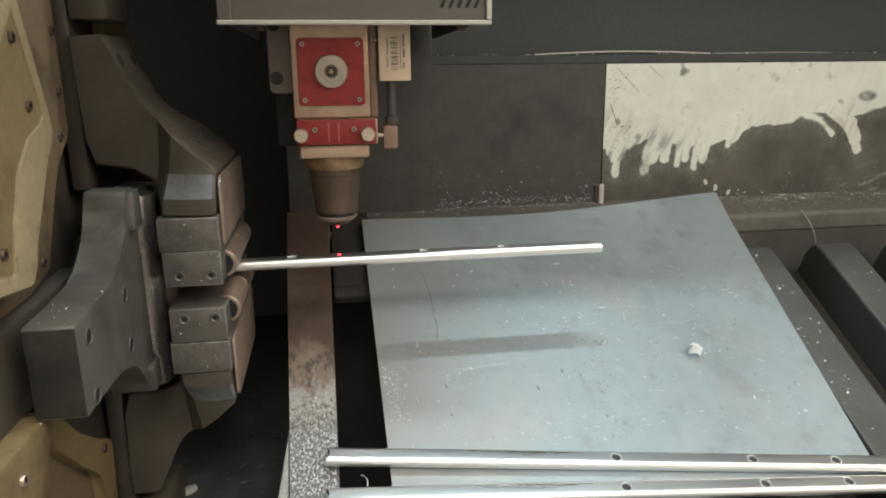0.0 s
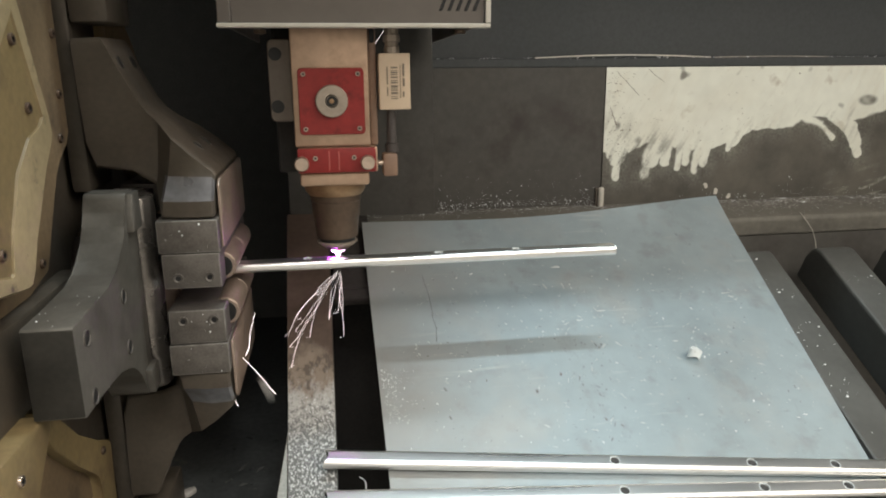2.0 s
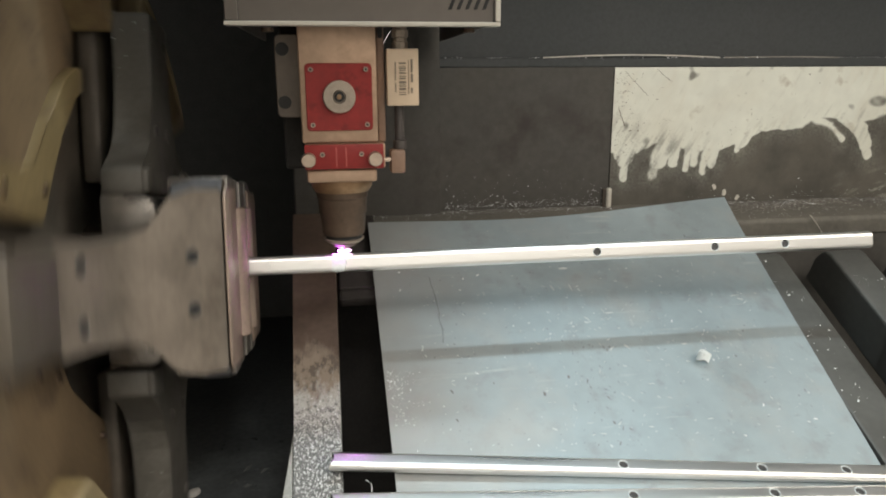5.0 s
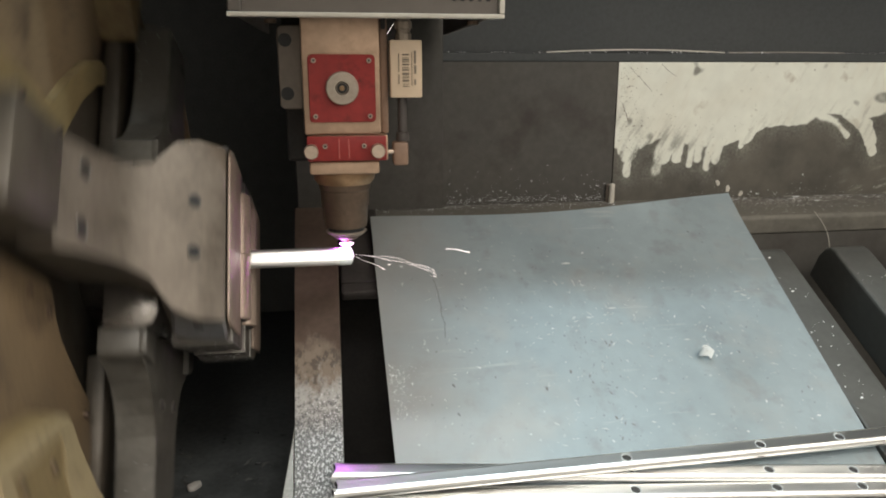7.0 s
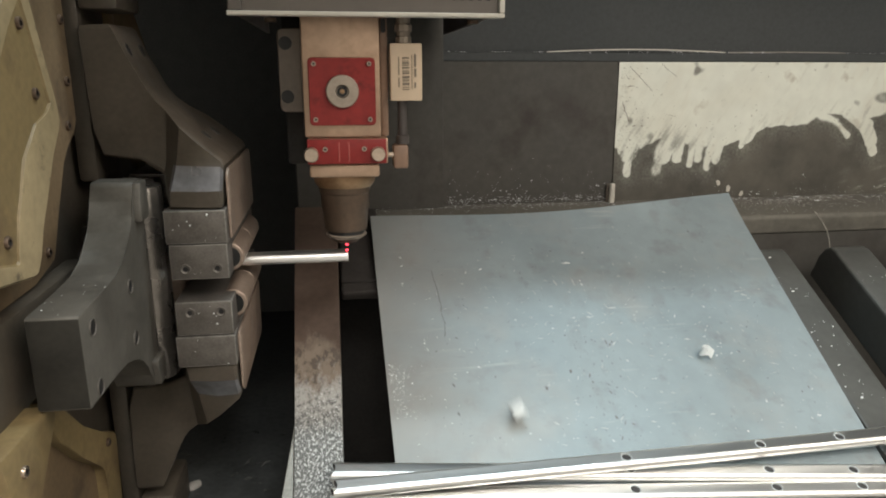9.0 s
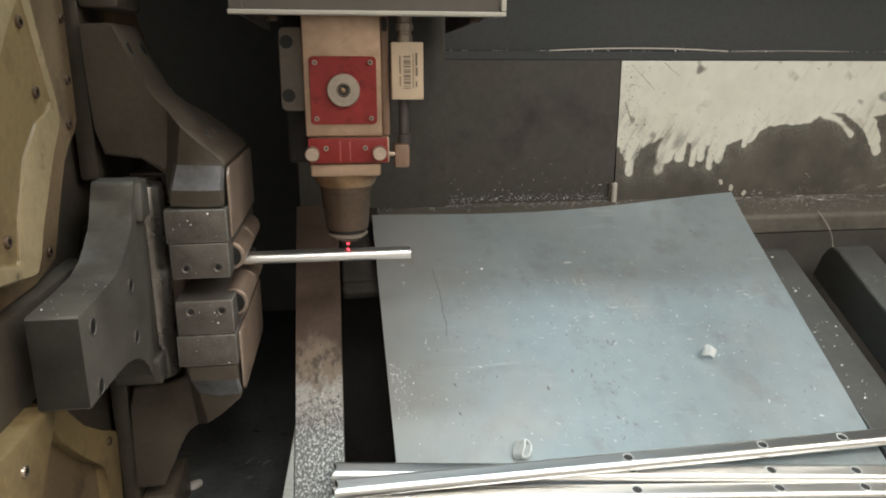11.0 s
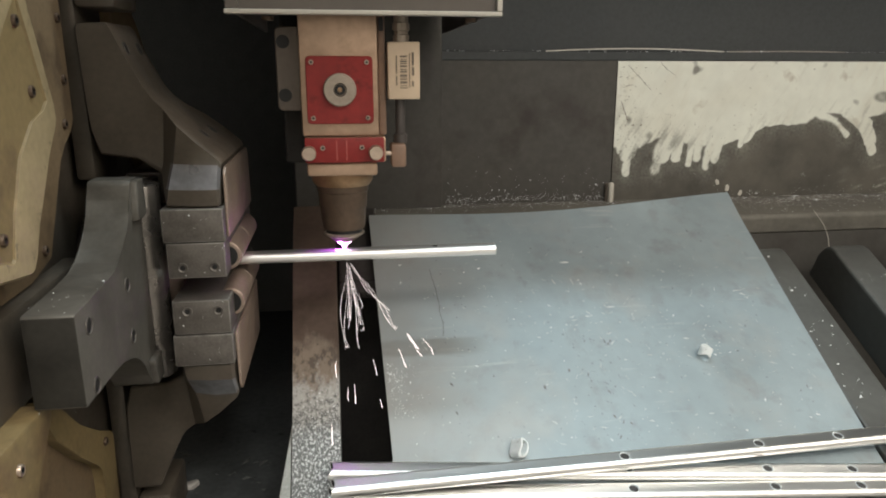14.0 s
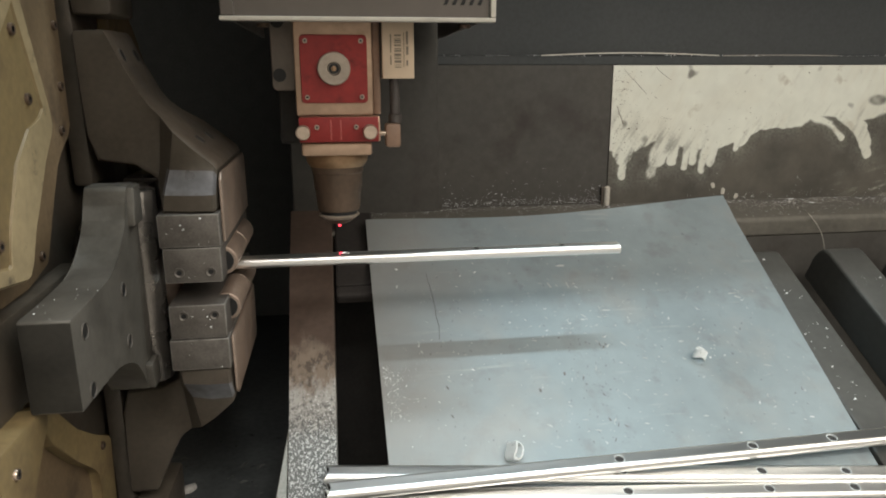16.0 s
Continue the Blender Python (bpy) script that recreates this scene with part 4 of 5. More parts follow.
            q = [specks.verts.new((x + r * math.cos(a), s * h, z + r * math.sin(a))) for a in (0.3, 1.7, 3.6, 5.0)]
            tip = specks.verts.new((x, s * (h + 0.0008), z))
            for k in range(4):
                specks.faces.new((q[k], q[(k + 1) % 4], tip))
    tagged(part("stuck_flakes", specks, M_CHIP, body), "tiny bright flakes stuck to the jaw", kind="stuff")
    part("slide", box(-0.262, -0.243, -0.038, 0.038, 0.10, 0.34, 0.004), M_JAW, body, "dark slide under the jaw", smooth=True)
    if long:
        part("slide_cap", box(-0.2425, -0.206, -0.040, 0.040, 0.266, 0.345, 0.004), M_JAW, body, "dark end block of the slide", smooth=True)
    return body


def cover_with_lip(sy, sz):
    """The raised cover of a sector: a flat lip round a shallow recess, wider along the lower side."""
    arc_o = [(0.352 * math.sin(radians(t)), 0.352 * math.cos(radians(t))) for t in (37, 43, 49, 55, 61, 68, 75)]
    arc_i = [(0.338 * math.sin(radians(t)), 0.338 * math.cos(radians(t))) for t in (39, 44.5, 50, 55.5, 61, 67, 73)]
    outer = [(0.342, 0.080), (0.303, 0.0735), (0.252, 0.065), (0.246, 0.066), (0.2375, 0.075), (0.2266, 0.095), (0.2147, 0.110), (0.188, 0.146), (0.169, 0.166), (0.1655, 0.172), (0.1665, 0.184), (0.181, 0.2285), (0.200, 0.284)] + arc_o
    inner = [(0.326, 0.091), (0.299, 0.0855), (0.277, 0.0802), (0.2742, 0.082), (0.273, 0.0875), (0.2635, 0.112), (0.255, 0.125), (0.241, 0.149), (0.212, 0.1735), (0.190, 0.180), (0.1805, 0.1870), (0.1955, 0.2285), (0.2110, 0.270)] + arc_i
    bm = bmesh.new()
    loops = []
    for pts, x, grow in ((outer, -0.2515, 0.004), (outer, -0.229, 0.001), (outer, -0.2252, -0.0015), (inner, -0.2245, 0.001), (inner, -0.2249, -0.0008), (inner, -0.2264, -0.0022)):
        cy, cz = 0.262, 0.165
        loops.append([bm.verts.new((x, sy * (p + grow * (p - cy) / math.hypot(p - cy, q - cz)), sz * (q + grow * (q - cz) / math.hypot(p - cy, q - cz)))) for p, q in pts])
    for k, (u, v) in enumerate(zip(loops, loops[1:])):
        for i in range(len(outer)):
            j = (i + 1) % len(outer)
            bm.faces.new((u[i], u[j], v[j], v[i])).material_index = 1 if 1 <= k <= 3 else 0
    bm.faces.new(loops[-1])
    return bm


def chuck():
    root = new("rotary_chuck")
    part("face_disc", turned([(0.06, -0.268), (0.365, -0.268), (0.365, -0.34), (0.06, -0.34), (0.06, -0.268)], "x", (0, 0, 0), 96, caps=False), M_JAW, root, "dark steel face of the chuck", smooth=True)
    arc = [(0.36 * math.sin(radians(t)), 0.36 * math.cos(radians(t))) for t in (14, 22, 30, 38, 46, 54, 62, 70, 77)]
    edge = [(0.345, 0.040), (0.19, 0.040), (0.146, 0.050), (0.128, 0.083), (0.098, 0.128), (0.085, 0.142), (0.060, 0.152), (0.0515, 0.163), (0.047, 0.34)]
    for sy, sz in ((-1, 1), (1, -1)):
        cov = part("sector_flange", prism([(sy * p, sz * q) for p, q in edge + arc], "x", -0.267, -0.252, 0.002), M_CREAMD, root, "dark cream painted flange plate", smooth=True)
        part("raised_cover", cover_with_lip(sy, sz), [M_CREAM, M_RIM], cov, "dirty cream cover with a worn raised rim", smooth=True)
        for p, q in ((0.066, 0.20), (0.062, 0.255), (0.078, 0.160), (0.16, 0.060), (0.064, 0.33)):
            screw(cov, -0.252, sy * p, sz * q, 0.0045, "x", M_NOZ)
        for p, q in ((0.216, 0.245), (0.205, 0.195), (0.285, 0.10)):
            screw(cov, -0.2264, sy * p, sz * q, 0.0045, "x", M_NOZ)
    # the other two sectors: a sunk floor behind a raised border, and a low wedge-shaped cover
    bedge = [(0.345, 0.030), (0.19, 0.055), (0.183, 0.077), (0.1416, 0.1165), (0.0995, 0.1485), (0.066, 0.164), (0.0595, 0.172), (0.074, 0.34)]
    border = [(0.19, 0.055), (0.183, 0.077), (0.1416, 0.1165), (0.0995, 0.1485), (0.066, 0.164), (0.0595, 0.172), (0.074, 0.335), (0.108, 0.325), (0.102, 0.20), (0.104, 0.186), (0.112, 0.176), (0.150, 0.146), (0.194, 0.103), (0.212, 0.072), (0.214, 0.055)]
    wedge = [(0.345, 0.032), (0.262, 0.034), (0.254, 0.040), (0.254, 0.048), (0.300, 0.088), (0.322, 0.1185)]
    for sy, sz in ((-1, -1), (1, 1)):
        floor_ = part("sector_flange", prism([(sy * p, sz * q) for p, q in bedge + arc], "x", -0.2675, -0.262, 0.001), M_CREAMD, root, "dark cream sunk flange plate", smooth=True)
        part("border", prism([(sy * p, sz * q) for p, q in border], "x", -0.2635, -0.2515, 0.002), M_CREAM, floor_, "worn cream raised border", smooth=True)
        part("wedge_cover", prism([(sy * p, sz * q) for p, q in wedge], "x", -0.2635, -0.2255, 0.0025), M_CREAM, floor_, "chipped cream wedge-shaped cover", smooth=True)
        for p, q in ((0.088, 0.165), (0.088, 0.24), (0.094, 0.31)):
            screw(floor_, -0.2515, sy * p, sz * q, 0.0045, "x", M_NOZ)
        screw(floor_, -0.2255, sy * 0.317, sz * 0.0555, 0.0045, "x", M_STEELB)
    for turn, kind in ((0, "long"), (180, "long"), (90, "short"), (270, "short")):
        jaw(root, turn, kind)
    part("guide_sleeve", turned([(0.045, -0.30), (0.045, -0.245), (0.036, -0.24), (0.020, -0.24), (0.020, -0.30)], "x", (0, 0, 0), 40, caps=False), M_PAD, root, smooth=True)
    return tagged(root, "four-jaw rotary chuck with cream sector covers", "chuck")


chuck_ob = chuck()

# ---- small clutter ----
def bowed_rod(x0, x1, z, rise, r, material, label):
    """A thin flat rod on the ledge, bowed upwards in the middle."""
    bm = bmesh.new()
    rings = []
    for i in range(13):
        u = i / 12
        c = Vector((x0 + (x1 - x0) * u, 0.3435, z + rise * math.sin(math.pi * u)))
        rings.append([bm.verts.new(c + Vector((0, dy, dz))) for dy, dz in ((-r, 0), (r, 0), (r, 1.5 * r), (-r, 1.5 * r))])
    for p, q in zip(rings, rings[1:]):
        for k in range(4):
            bm.faces.new((p[k], p[(k + 1) % 4], q[(k + 1) % 4], q[k]))
    bm.faces.new(rings[0])
    bm.faces.new(rings[-1][::-1])
    return tagged(link("metal_rod", bm, material), label, "rod", "rods on the ledge")


bowed_rod(0.335, 0.642, 0.2362, 0.0042, 0.0013, M_LIP, "thin pale bowed metal rod lying on the ledge")
bowed_rod(0.650, 0.862, 0.2362, 0.001, 0.0012, M_ROD, "thin dull metal rod lying on the ledge")


def speckle(name, spots, size, material, label, seed):
    """Loose glinting flakes strewn over a surface; spots yields a point and a normal frame."""
    rnd = random.Random(seed)
    verts, faces = [], []
    for m in spots(rnd):
        s = size * min(2.4, math.exp(rnd.gauss(-0.25, 0.55)))
        k = len(verts)
        n = rnd.choice((3, 4, 5))
        a0 = rnd.uniform(0, 6.28)
        q = m @ Euler((rnd.uniform(-0.4, 0.4), rnd.uniform(-0.4, 0.4), 0)).to_matrix().to_4x4()
        ring = [(s * rnd.uniform(0.5, 1.3) * math.cos(a0 + 6.283 * i / n), s * rnd.uniform(0.3, 1.0) * math.sin(a0 + 6.283 * i / n)) for i in range(n)]
        verts += [tuple(q @ Vector((x, y, 0.0008))) for x, y in ring] + [tuple(q @ Vector((0, 0, 0.0008 + 0.4 * s)))]
        faces += [(k + i, k + (i + 1) % n, k + n) for i in range(n)] + [tuple(k + n - 1 - i for i in range(n))]
    me = bpy.data.meshes.new(name)
    me.from_pydata(verts, [], faces)
    me.materials.append(material)
    return tagged(new(name, me), label, "metal chips", kind="stuff")


def on_sheet(rnd):
    for i in range(760):
        x, y = rnd.uniform(0.07, 0.56), rnd.uniform(-0.12, 0.16)
        if i % 2 and i < 520:
            y = rnd.uniform(-0.075, -0.005)
            x = 0.047 + abs(rnd.gauss(0, 0.012)) - 0.12 * min(0, y + 0.035)
        if i % 2 == 0 and noise.noise((x * 11, y * 11, 5)) < rnd.uniform(-0.25, 0.35):
            continue
        if i % 14 == 0:
            x, y = rnd.gauss(0.462, 0.022), rnd.gauss(0.0, 0.02)
        if 0.047 < x < 0.58:
            yield BED @ pose(x, y / CS, sheet_h(x, y / CS) - 0.0005, 0, 0, rnd.uniform(0, 180)) @ Matrix.Diagonal((0.8, 0.8, 0.8, 1) if i % 2 and i < 520 else (rnd.uniform(0.8, 2.4), 0.9, 0.9, 1))


def marks_on_sheet(rnd):
    for i in range(330):
        x, y = rnd.uniform(0.08, 0.56), rnd.uniform(-0.12, 0.2)
        if i < 14:
            x, y = rnd.gauss(0.16, 0.03), rnd.gauss(0.08, 0.05)
        if rnd.random() < 0.25:
            x, y = rnd.gauss(0.30, 0.02), rnd.uniform(-0.12, 0.02)
        yield BED @ pose(x, y / CS, sheet_h(x, y / CS) + 0.0001, 0, 0, rnd.uniform(60, 140)) @ Matrix.Diagonal((rnd.uniform(0.4, 1.3), rnd.uniform(0.3, 0.7), 0.2, 1))


def smears_on_sheet(rnd):
    for i in range(200):
        x, y = rnd.uniform(0.08, 0.57), rnd.uniform(-0.12, 0.12)
        if i % 3 == 0:
            x, y = rnd.gauss(0.31, 0.03), rnd.gauss(0.01, 0.05)
        if noise.noise((x * 9, y * 9, 2)) < -0.05:
            continue
        yield BED @ pose(x, y / CS, sheet_h(x, y / CS) + 0.0001, 0, 0, rnd.gauss(-25, 40)) @ Matrix.Diagonal((rnd.uniform(0.6, 2.6), 0.5, 0.12, 1))


def on_shelf(rnd):
    for i in range(500):
        y = rnd.uniform(0.235, 0.336)
        yield pose(rnd.uniform(0.03, 1.1), y, -0.019 + 0.0973 * (y - 0.232) + 0.0003)
    for i in range(520):
        y = min(0.336, rnd.gauss(0.326, 0.008))
        yield pose(rnd.uniform(0.03, 0.46), y, -0.019 + 0.0973 * (y - 0.232) + 0.0003)


def dust_on_shelf(rnd):
    for i in range(2600):
        x, y = rnd.uniform(0.6, 1.12), min(0.334, rnd.gauss(0.308, 0.022))
        if noise.noise((x * 18, y * 40, 0)) > -0.15:
            yield pose(x, y, -0.019 + 0.0973 * (y - 0.232) + 0.0003)


def wisps_on_shelf(rnd):
    for i in range(170):
        x, y = rnd.uniform(0.62, 1.12), min(0.332, rnd.gauss(0.318, 0.012))
        if noise.noise((x * 14, y * 30, 3)) > -0.05:
            yield pose(x, y, -0.019 + 0.0973 * (y - 0.232) + 0.0003, 0, 0, rnd.gauss(0, 35)) @ Matrix.Diagonal((rnd.uniform(1, 3.5), 0.7, 0.5, 1))


def grime_on_panel(rnd):
    for i in range(300):
        x, z = 0.46 + abs(rnd.gauss(0, 0.025)), rnd.uniform(0.07, 0.215)
        if i % 3 == 0:
            x, z = rnd.uniform(0.46, 0.72), rnd.gauss(0.12, 0.03)
        if i % 9 == 0:
            x, z = rnd.uniform(0.46, 1.05), rnd.uniform(0.1, 0.215)
        yield pose(x, 0.3377, z, 90, 0, 0) @ Matrix.Diagonal((1, 1, 0.15, 1))


def on_ledge(rnd):
    for i in range(120):
        yield pose(rnd.uniform(0.17, 1.0), rnd.uniform(0.3375, 0.35), 0.2362)


def on_tray(rnd):
    for i in range(70):
        yield pose(rnd.uniform(-0.3, -0.07), rnd.uniform(-0.2, 0.25), -0.3145) @ Matrix.Diagonal((rnd.uniform(0.5, 2.5),) * 3 + (1,))


def scrap_in_tray(rnd):
    for i in range(46):
        x, y = rnd.uniform(-0.25, -0.07), rnd.uniform(-0.02, 0.14)
        k = rnd.uniform(0.5, 1.6)
        yield pose(x, y, -0.3145, 0, 0, rnd.uniform(0, 180)) @ Matrix.Diagonal((1.3 * k, k, 0.7 * k, 1))


def on_beam(rnd):
    for i in range(500):
        y = rnd.uniform(-0.16, -0.03)
        x = -0.012 - abs(rnd.gauss(0, 0.022))
        if x > -0.062:
            yield BED @ pose(x, y / CS, 0.0005)


def on_slats(rnd):
    for i in range(120):
        k = rnd.choice((4, 5, 6))
        yield BED @ pose(0.048 + 0.138 * k + rnd.uniform(0.004, 0.052), rnd.uniform(-0.15, 0.155), 0.0003)


def on_wall(rnd):
    for i in range(800):
        z = abs(rnd.gauss(0, 0.03 if i % 6 == 0 else 0.006)) - 0.005
        x = rnd.uniform(0.17, 0.45) if rnd.random() < 0.8 else rnd.uniform(0.6, 1.0)
        if z < 0.2:
            yield pose(x, 0.337, z, 90, 0, 0)


speckle("metal_chips", on_sheet, 0.00072, M_CHIP, "bright flakes strewn over the steel sheet", 1)
speckle("dark_marks", marks_on_sheet, 0.0018, M_MARK, "dark scratches and flecks on the steel sheet", 8)
speckle("pale_smears", smears_on_sheet, 0.0022, M_SMEAR, "pale scuffs on the steel sheet", 12)
speckle("metal_chips", on_shelf, 0.0009, M_CHIP, "bright flakes strewn along the shelf", 2)
speckle("metal_chips", dust_on_shelf, 0.0010, M_DUST, "pale flakes thick along the shelf", 21)
speckle("metal_shavings", wisps_on_shelf, 0.0019, M_CHIP, "thin bright shavings heaped along the shelf", 23)
speckle("grime_specks", grime_on_panel, 0.0008, M_GRIME, "brown specks of grime on the white panel", 22)
speckle("metal_chips", on_ledge, 0.0014, M_CHIP, "bright flakes lying on the ledge", 3)
speckle("metal_chips", on_beam, 0.0006, M_CHIP, "bright flakes strewn over the edge beam", 4)
speckle("metal_chips", on_slats, 0.0012, M_CHIP, "bright flakes lying on the slats", 5)
speckle("metal_chips", on_tray, 0.0022, M_DULL, "dull flakes in the chip tray", 7)
speckle("scrap_pieces", scrap_in_tray, 0.0032, M_SLAT, "dark scrap pieces lying in the chip tray", 15)
speckle("metal_chips", on_wall, 0.0006, M_CHIP, "fine flakes stuck to the sooty wall", 6)


def shaving(m, seed):
    """A crumpled bright strip of swarf."""
    rnd = random.Random(seed)
    bm = bmesh.new()
    pts, p, h = [], Vector((0, 0, 0)), rnd.uniform(0, 6)
    for i in range(14):
        h += rnd.uniform(-1.1, 1.3)
        p = p + Vector((math.cos(h), math.sin(h), rnd.uniform(-0.5, 0.6))) * 0.0035
        pts.append(Vector((p.x, p.y, abs(p.z) + 0.0008)))
    rows = [(bm.verts.new(q + Vector((0, 0, 0))), bm.verts.new(q + Vector((0.0008, 0.0006, 0.0014)))) for q in pts]
    for (a, b), (c, d) in zip(rows, rows[1:]):
        bm.faces.new((a, c, d, b))
    ob = link("metal_shaving", bm, M_OFFCUT)
    sol = ob.modifiers.new("thickness", "SOLIDIFY")
    sol.thickness = 0.0004
    ob.matrix_world = m
    return tagged(ob, "crumpled bright aluminium shaving on the bed", "shaving", "aluminium shavings")


for i, (x, y) in enumerate(((0.000, -0.168), (0.008, -0.158), (0.022, -0.156), (0.030, -0.166))):
    shaving(BED @ pose(x, y / CS, -0.021, 0, 0, 70 * i), 20 + i)
for i, (x, z, sc) in enumerate(((0.6483, 0.0191, 0.0075), (0.6683, 0.0085, 0.0085), (0.6937, -0.0012, 0.0075))):
    bm = prism([(-sc / 2, -sc * 0.6), (sc * 0.2, -sc * 0.7), (sc / 2, sc * 0.1), (sc * 0.1, sc * 0.7), (-sc * 0.4, sc * 0.5)], "z", 0, 0.0014, 0.0004, 1)
    ob = link("paint_chip", bm, M_LIP)
    ob.matrix_world = pose(x, 0.3378, z, 90, 25 * i - 30, 0)
    tagged(ob, "white chip of paint clinging to the sooty panel", "paint chip", "paint chips")


lump = link("scrap_lump", prism([(-0.010, -0.004), (-0.002, -0.007), (0.009, -0.003), (0.010, 0.004), (0.001, 0.007), (-0.008, 0.005)], "z", 0, 0.007, 0.002), M_DUST, smooth=True)
lump.matrix_world = pose(-0.2022, 0.0503, -0.3149, 0, 0, 35)
tagged(lump, "pale crumpled lump of scrap in the chip tray", "scrap")


def scratch(points, width, material, label):
    """A thin dark score on the sheet through the given bed places."""
    rnd = random.Random(31)
    bm = bmesh.new()
    rows = []
    for (ax, ay), (bx, by) in zip(points, points[1:]):
        for i in range(12):
            u = i / 12
            w = width * rnd.uniform(0.3, 1.0)
            x, y = ax + (bx - ax) * u + rnd.gauss(0, 0.0004), ay + (by - ay) * u
            rows.append([bm.verts.new((x - w, y / CS, sheet_h(x, y / CS) + 0.0002)), bm.verts.new((x, y / CS, sheet_h(x, y / CS) + 0.0005)), bm.verts.new((x + w, y / CS, sheet_h(x, y / CS) + 0.0002))])
    for p, q in zip(rows, rows[1:]):
        bm.faces.new((p[0], p[1], q[1], q[0]))
        bm.faces.new((p[1], p[2], q[2], q[1]))
    ob = link("sheet_scratch", bm, material)
    ob.matrix_world = BED
    return tagged(ob, label, "scratch", kind="stuff")


scratch([(0.117, 0.135), (0.121, 0.100), (0.1225, 0.072), (0.121, 0.066), (0.1235, 0.05), (0.121, 0.026)], 0.0006, M_MARK, "long dark score across the steel sheet")


def crack(points, width):
    """A thin dark scratch through the paint of the white panel."""
    rnd = random.Random(len(points) + int(points[0][0] * 1000))
    bm = bmesh.new()
    rows = []
    for (ax, az), (bx, bz) in zip(points, points[1:]):
        for i in range(6):
            u, w = i / 5, width * rnd.uniform(0.3, 1)
            x, z = ax + (bx - ax) * u + rnd.gauss(0, 0.0004), az + (bz - az) * u
            rows.append([bm.verts.new((x - w, 0.3377, z)), bm.verts.new((x, 0.3374, z)), bm.verts.new((x + w, 0.3377, z))])
    for p, q in zip(rows, rows[1:]):
        bm.faces.new((p[0], p[1], q[1], q[0]))
        bm.faces.new((p[1], p[2], q[2], q[1]))
    return tagged(link("paint_scratch", bm, M_GRIME), "thin dark scratch in the panel's white paint", "scratch", kind="stuff")


for pts in (((0.474, 0.215), (0.496, 0.194), (0.516, 0.175)), ((0.529, 0.219), (0.542, 0.208), (0.559, 0.197)), ((0.543, 0.137), (0.563, 0.133)), ((0.465, 0.157), (0.478, 0.125))):
    crack(pts, 0.0007)


def loose_wire():
    """A thin pale wire hanging below the shelf."""
    bm = bmesh.new()
    rings = []
    for i in range(15):
        u = i / 14
        c = Vector((0.757 + 0.042 * u + 0.005 * math.sin(4 * u), 0.226 - 0.004 * math.sin(3 * u), -0.014 - 0.072 * u))
        rings.append([bm.verts.new(c + Vector((0.0009 * math.cos(a * 1.571), 0.0009 * math.sin(a * 1.571), 0))) for a in range(4)])
    for p, q in zip(rings, rings[1:]):
        for k in range(4):
            bm.faces.new((p[k], p[(k + 1) % 4], q[(k + 1) % 4], q[k]))
    bm.faces.new(rings[0])
    bm.faces.new(rings[-1][::-1])
    return tagged(link("loose_wire", bm, M_LIP, smooth=True), "thin pale wire hanging from the shelf's edge", "wire")


loose_wire()

# ---- laser light ----
# glowing disc for the spot that the pilot beam throws on the tube
dot = link("pilot_dot", turned([(0.0019, 0.0), (0.0017, 0.0006)], "z", (0, 0, 0), 16), M_REDDOT)
tagged(dot, "red pilot light spot on the tube", "light spot")
bow = Vector((-0.93, -0.36, 0.08))
flare = turned([(0.0008, -0.0045), (0.002, -0.0025), (0.0026, 0.0), (0.004, 0.0018), (0.0068, 0.0032), (0.0078, 0.004), (0.002, 0.0042)], "z", (0, 0, 0), 16)
for f in flare.faces:
    # faces towards the chuck glow far stronger, added to tint it violet
    c = f.calc_center_median()
    f.material_index = 1 if Vector((c.x, c.y, 0)).length > 0.0012 and Vector((c.x, c.y, 0)).normalized().dot(bow) > 0.75 and abs(f.normal.z) < 0.9 else 0
plasma = link("cutting_plasma", flare, [M_PLASMA, M_VIOLET], smooth=True)
tagged(plasma, "violet-white laser plasma under the nozzle", "laser light")


def spark_mesh(length, bend, seed, hook=True):
    """A hot streak along +x: a thin, wavering, bent thread that thickens outwards and hooks over at its end."""
    rnd = random.Random(seed)
    bm = bmesh.new()
    path = []
    k, side, wave, swing = rnd.uniform(0, 6), rnd.choice((-1, 1)), rnd.uniform(2, 7), rnd.uniform(0.01, 0.05)
    for i in range(13):
        u = i / 12
        path.append(Vector((length * u, side * swing * length * math.sin(wave * u + k), -bend * length * u * u + swing * length * math.sin(wave * 1.4 * u + k) * u)))
    if hook:
        drop = rnd.uniform(0.002, 0.009)
        path.append(path[-1] + Vector((rnd.uniform(-0.2, 0.5), side * 0.3, rnd.uniform(-0.8, 0.5))) * drop)
        path.append(path[-1] + Vector((rnd.uniform(-0.8, 0.2), side * 0.4, rnd.uniform(-0.9, 0.3))) * drop)
    rings = []
    for i, c in enumerate(path):
        r = 0.00005 + 0.00008 * min(1, i / 10) if hook else 0.00034 * (0.5 + i / 24)
        rings.append([bm.verts.new(c + Vector((0, r * math.cos(q * 2.094), r * math.sin(q * 2.094)))) for q in range(3)])
    for p, q in zip(rings, rings[1:]):
        for m in range(3):
            bm.faces.new((p[m], p[(m + 1) % 3], q[(m + 1) % 3], q[m]))
    bm.faces.new(rings[0])
    bm.faces.new(rings[-1][::-1])
    return bm


SPARKS = []
srnd = random.Random(11)
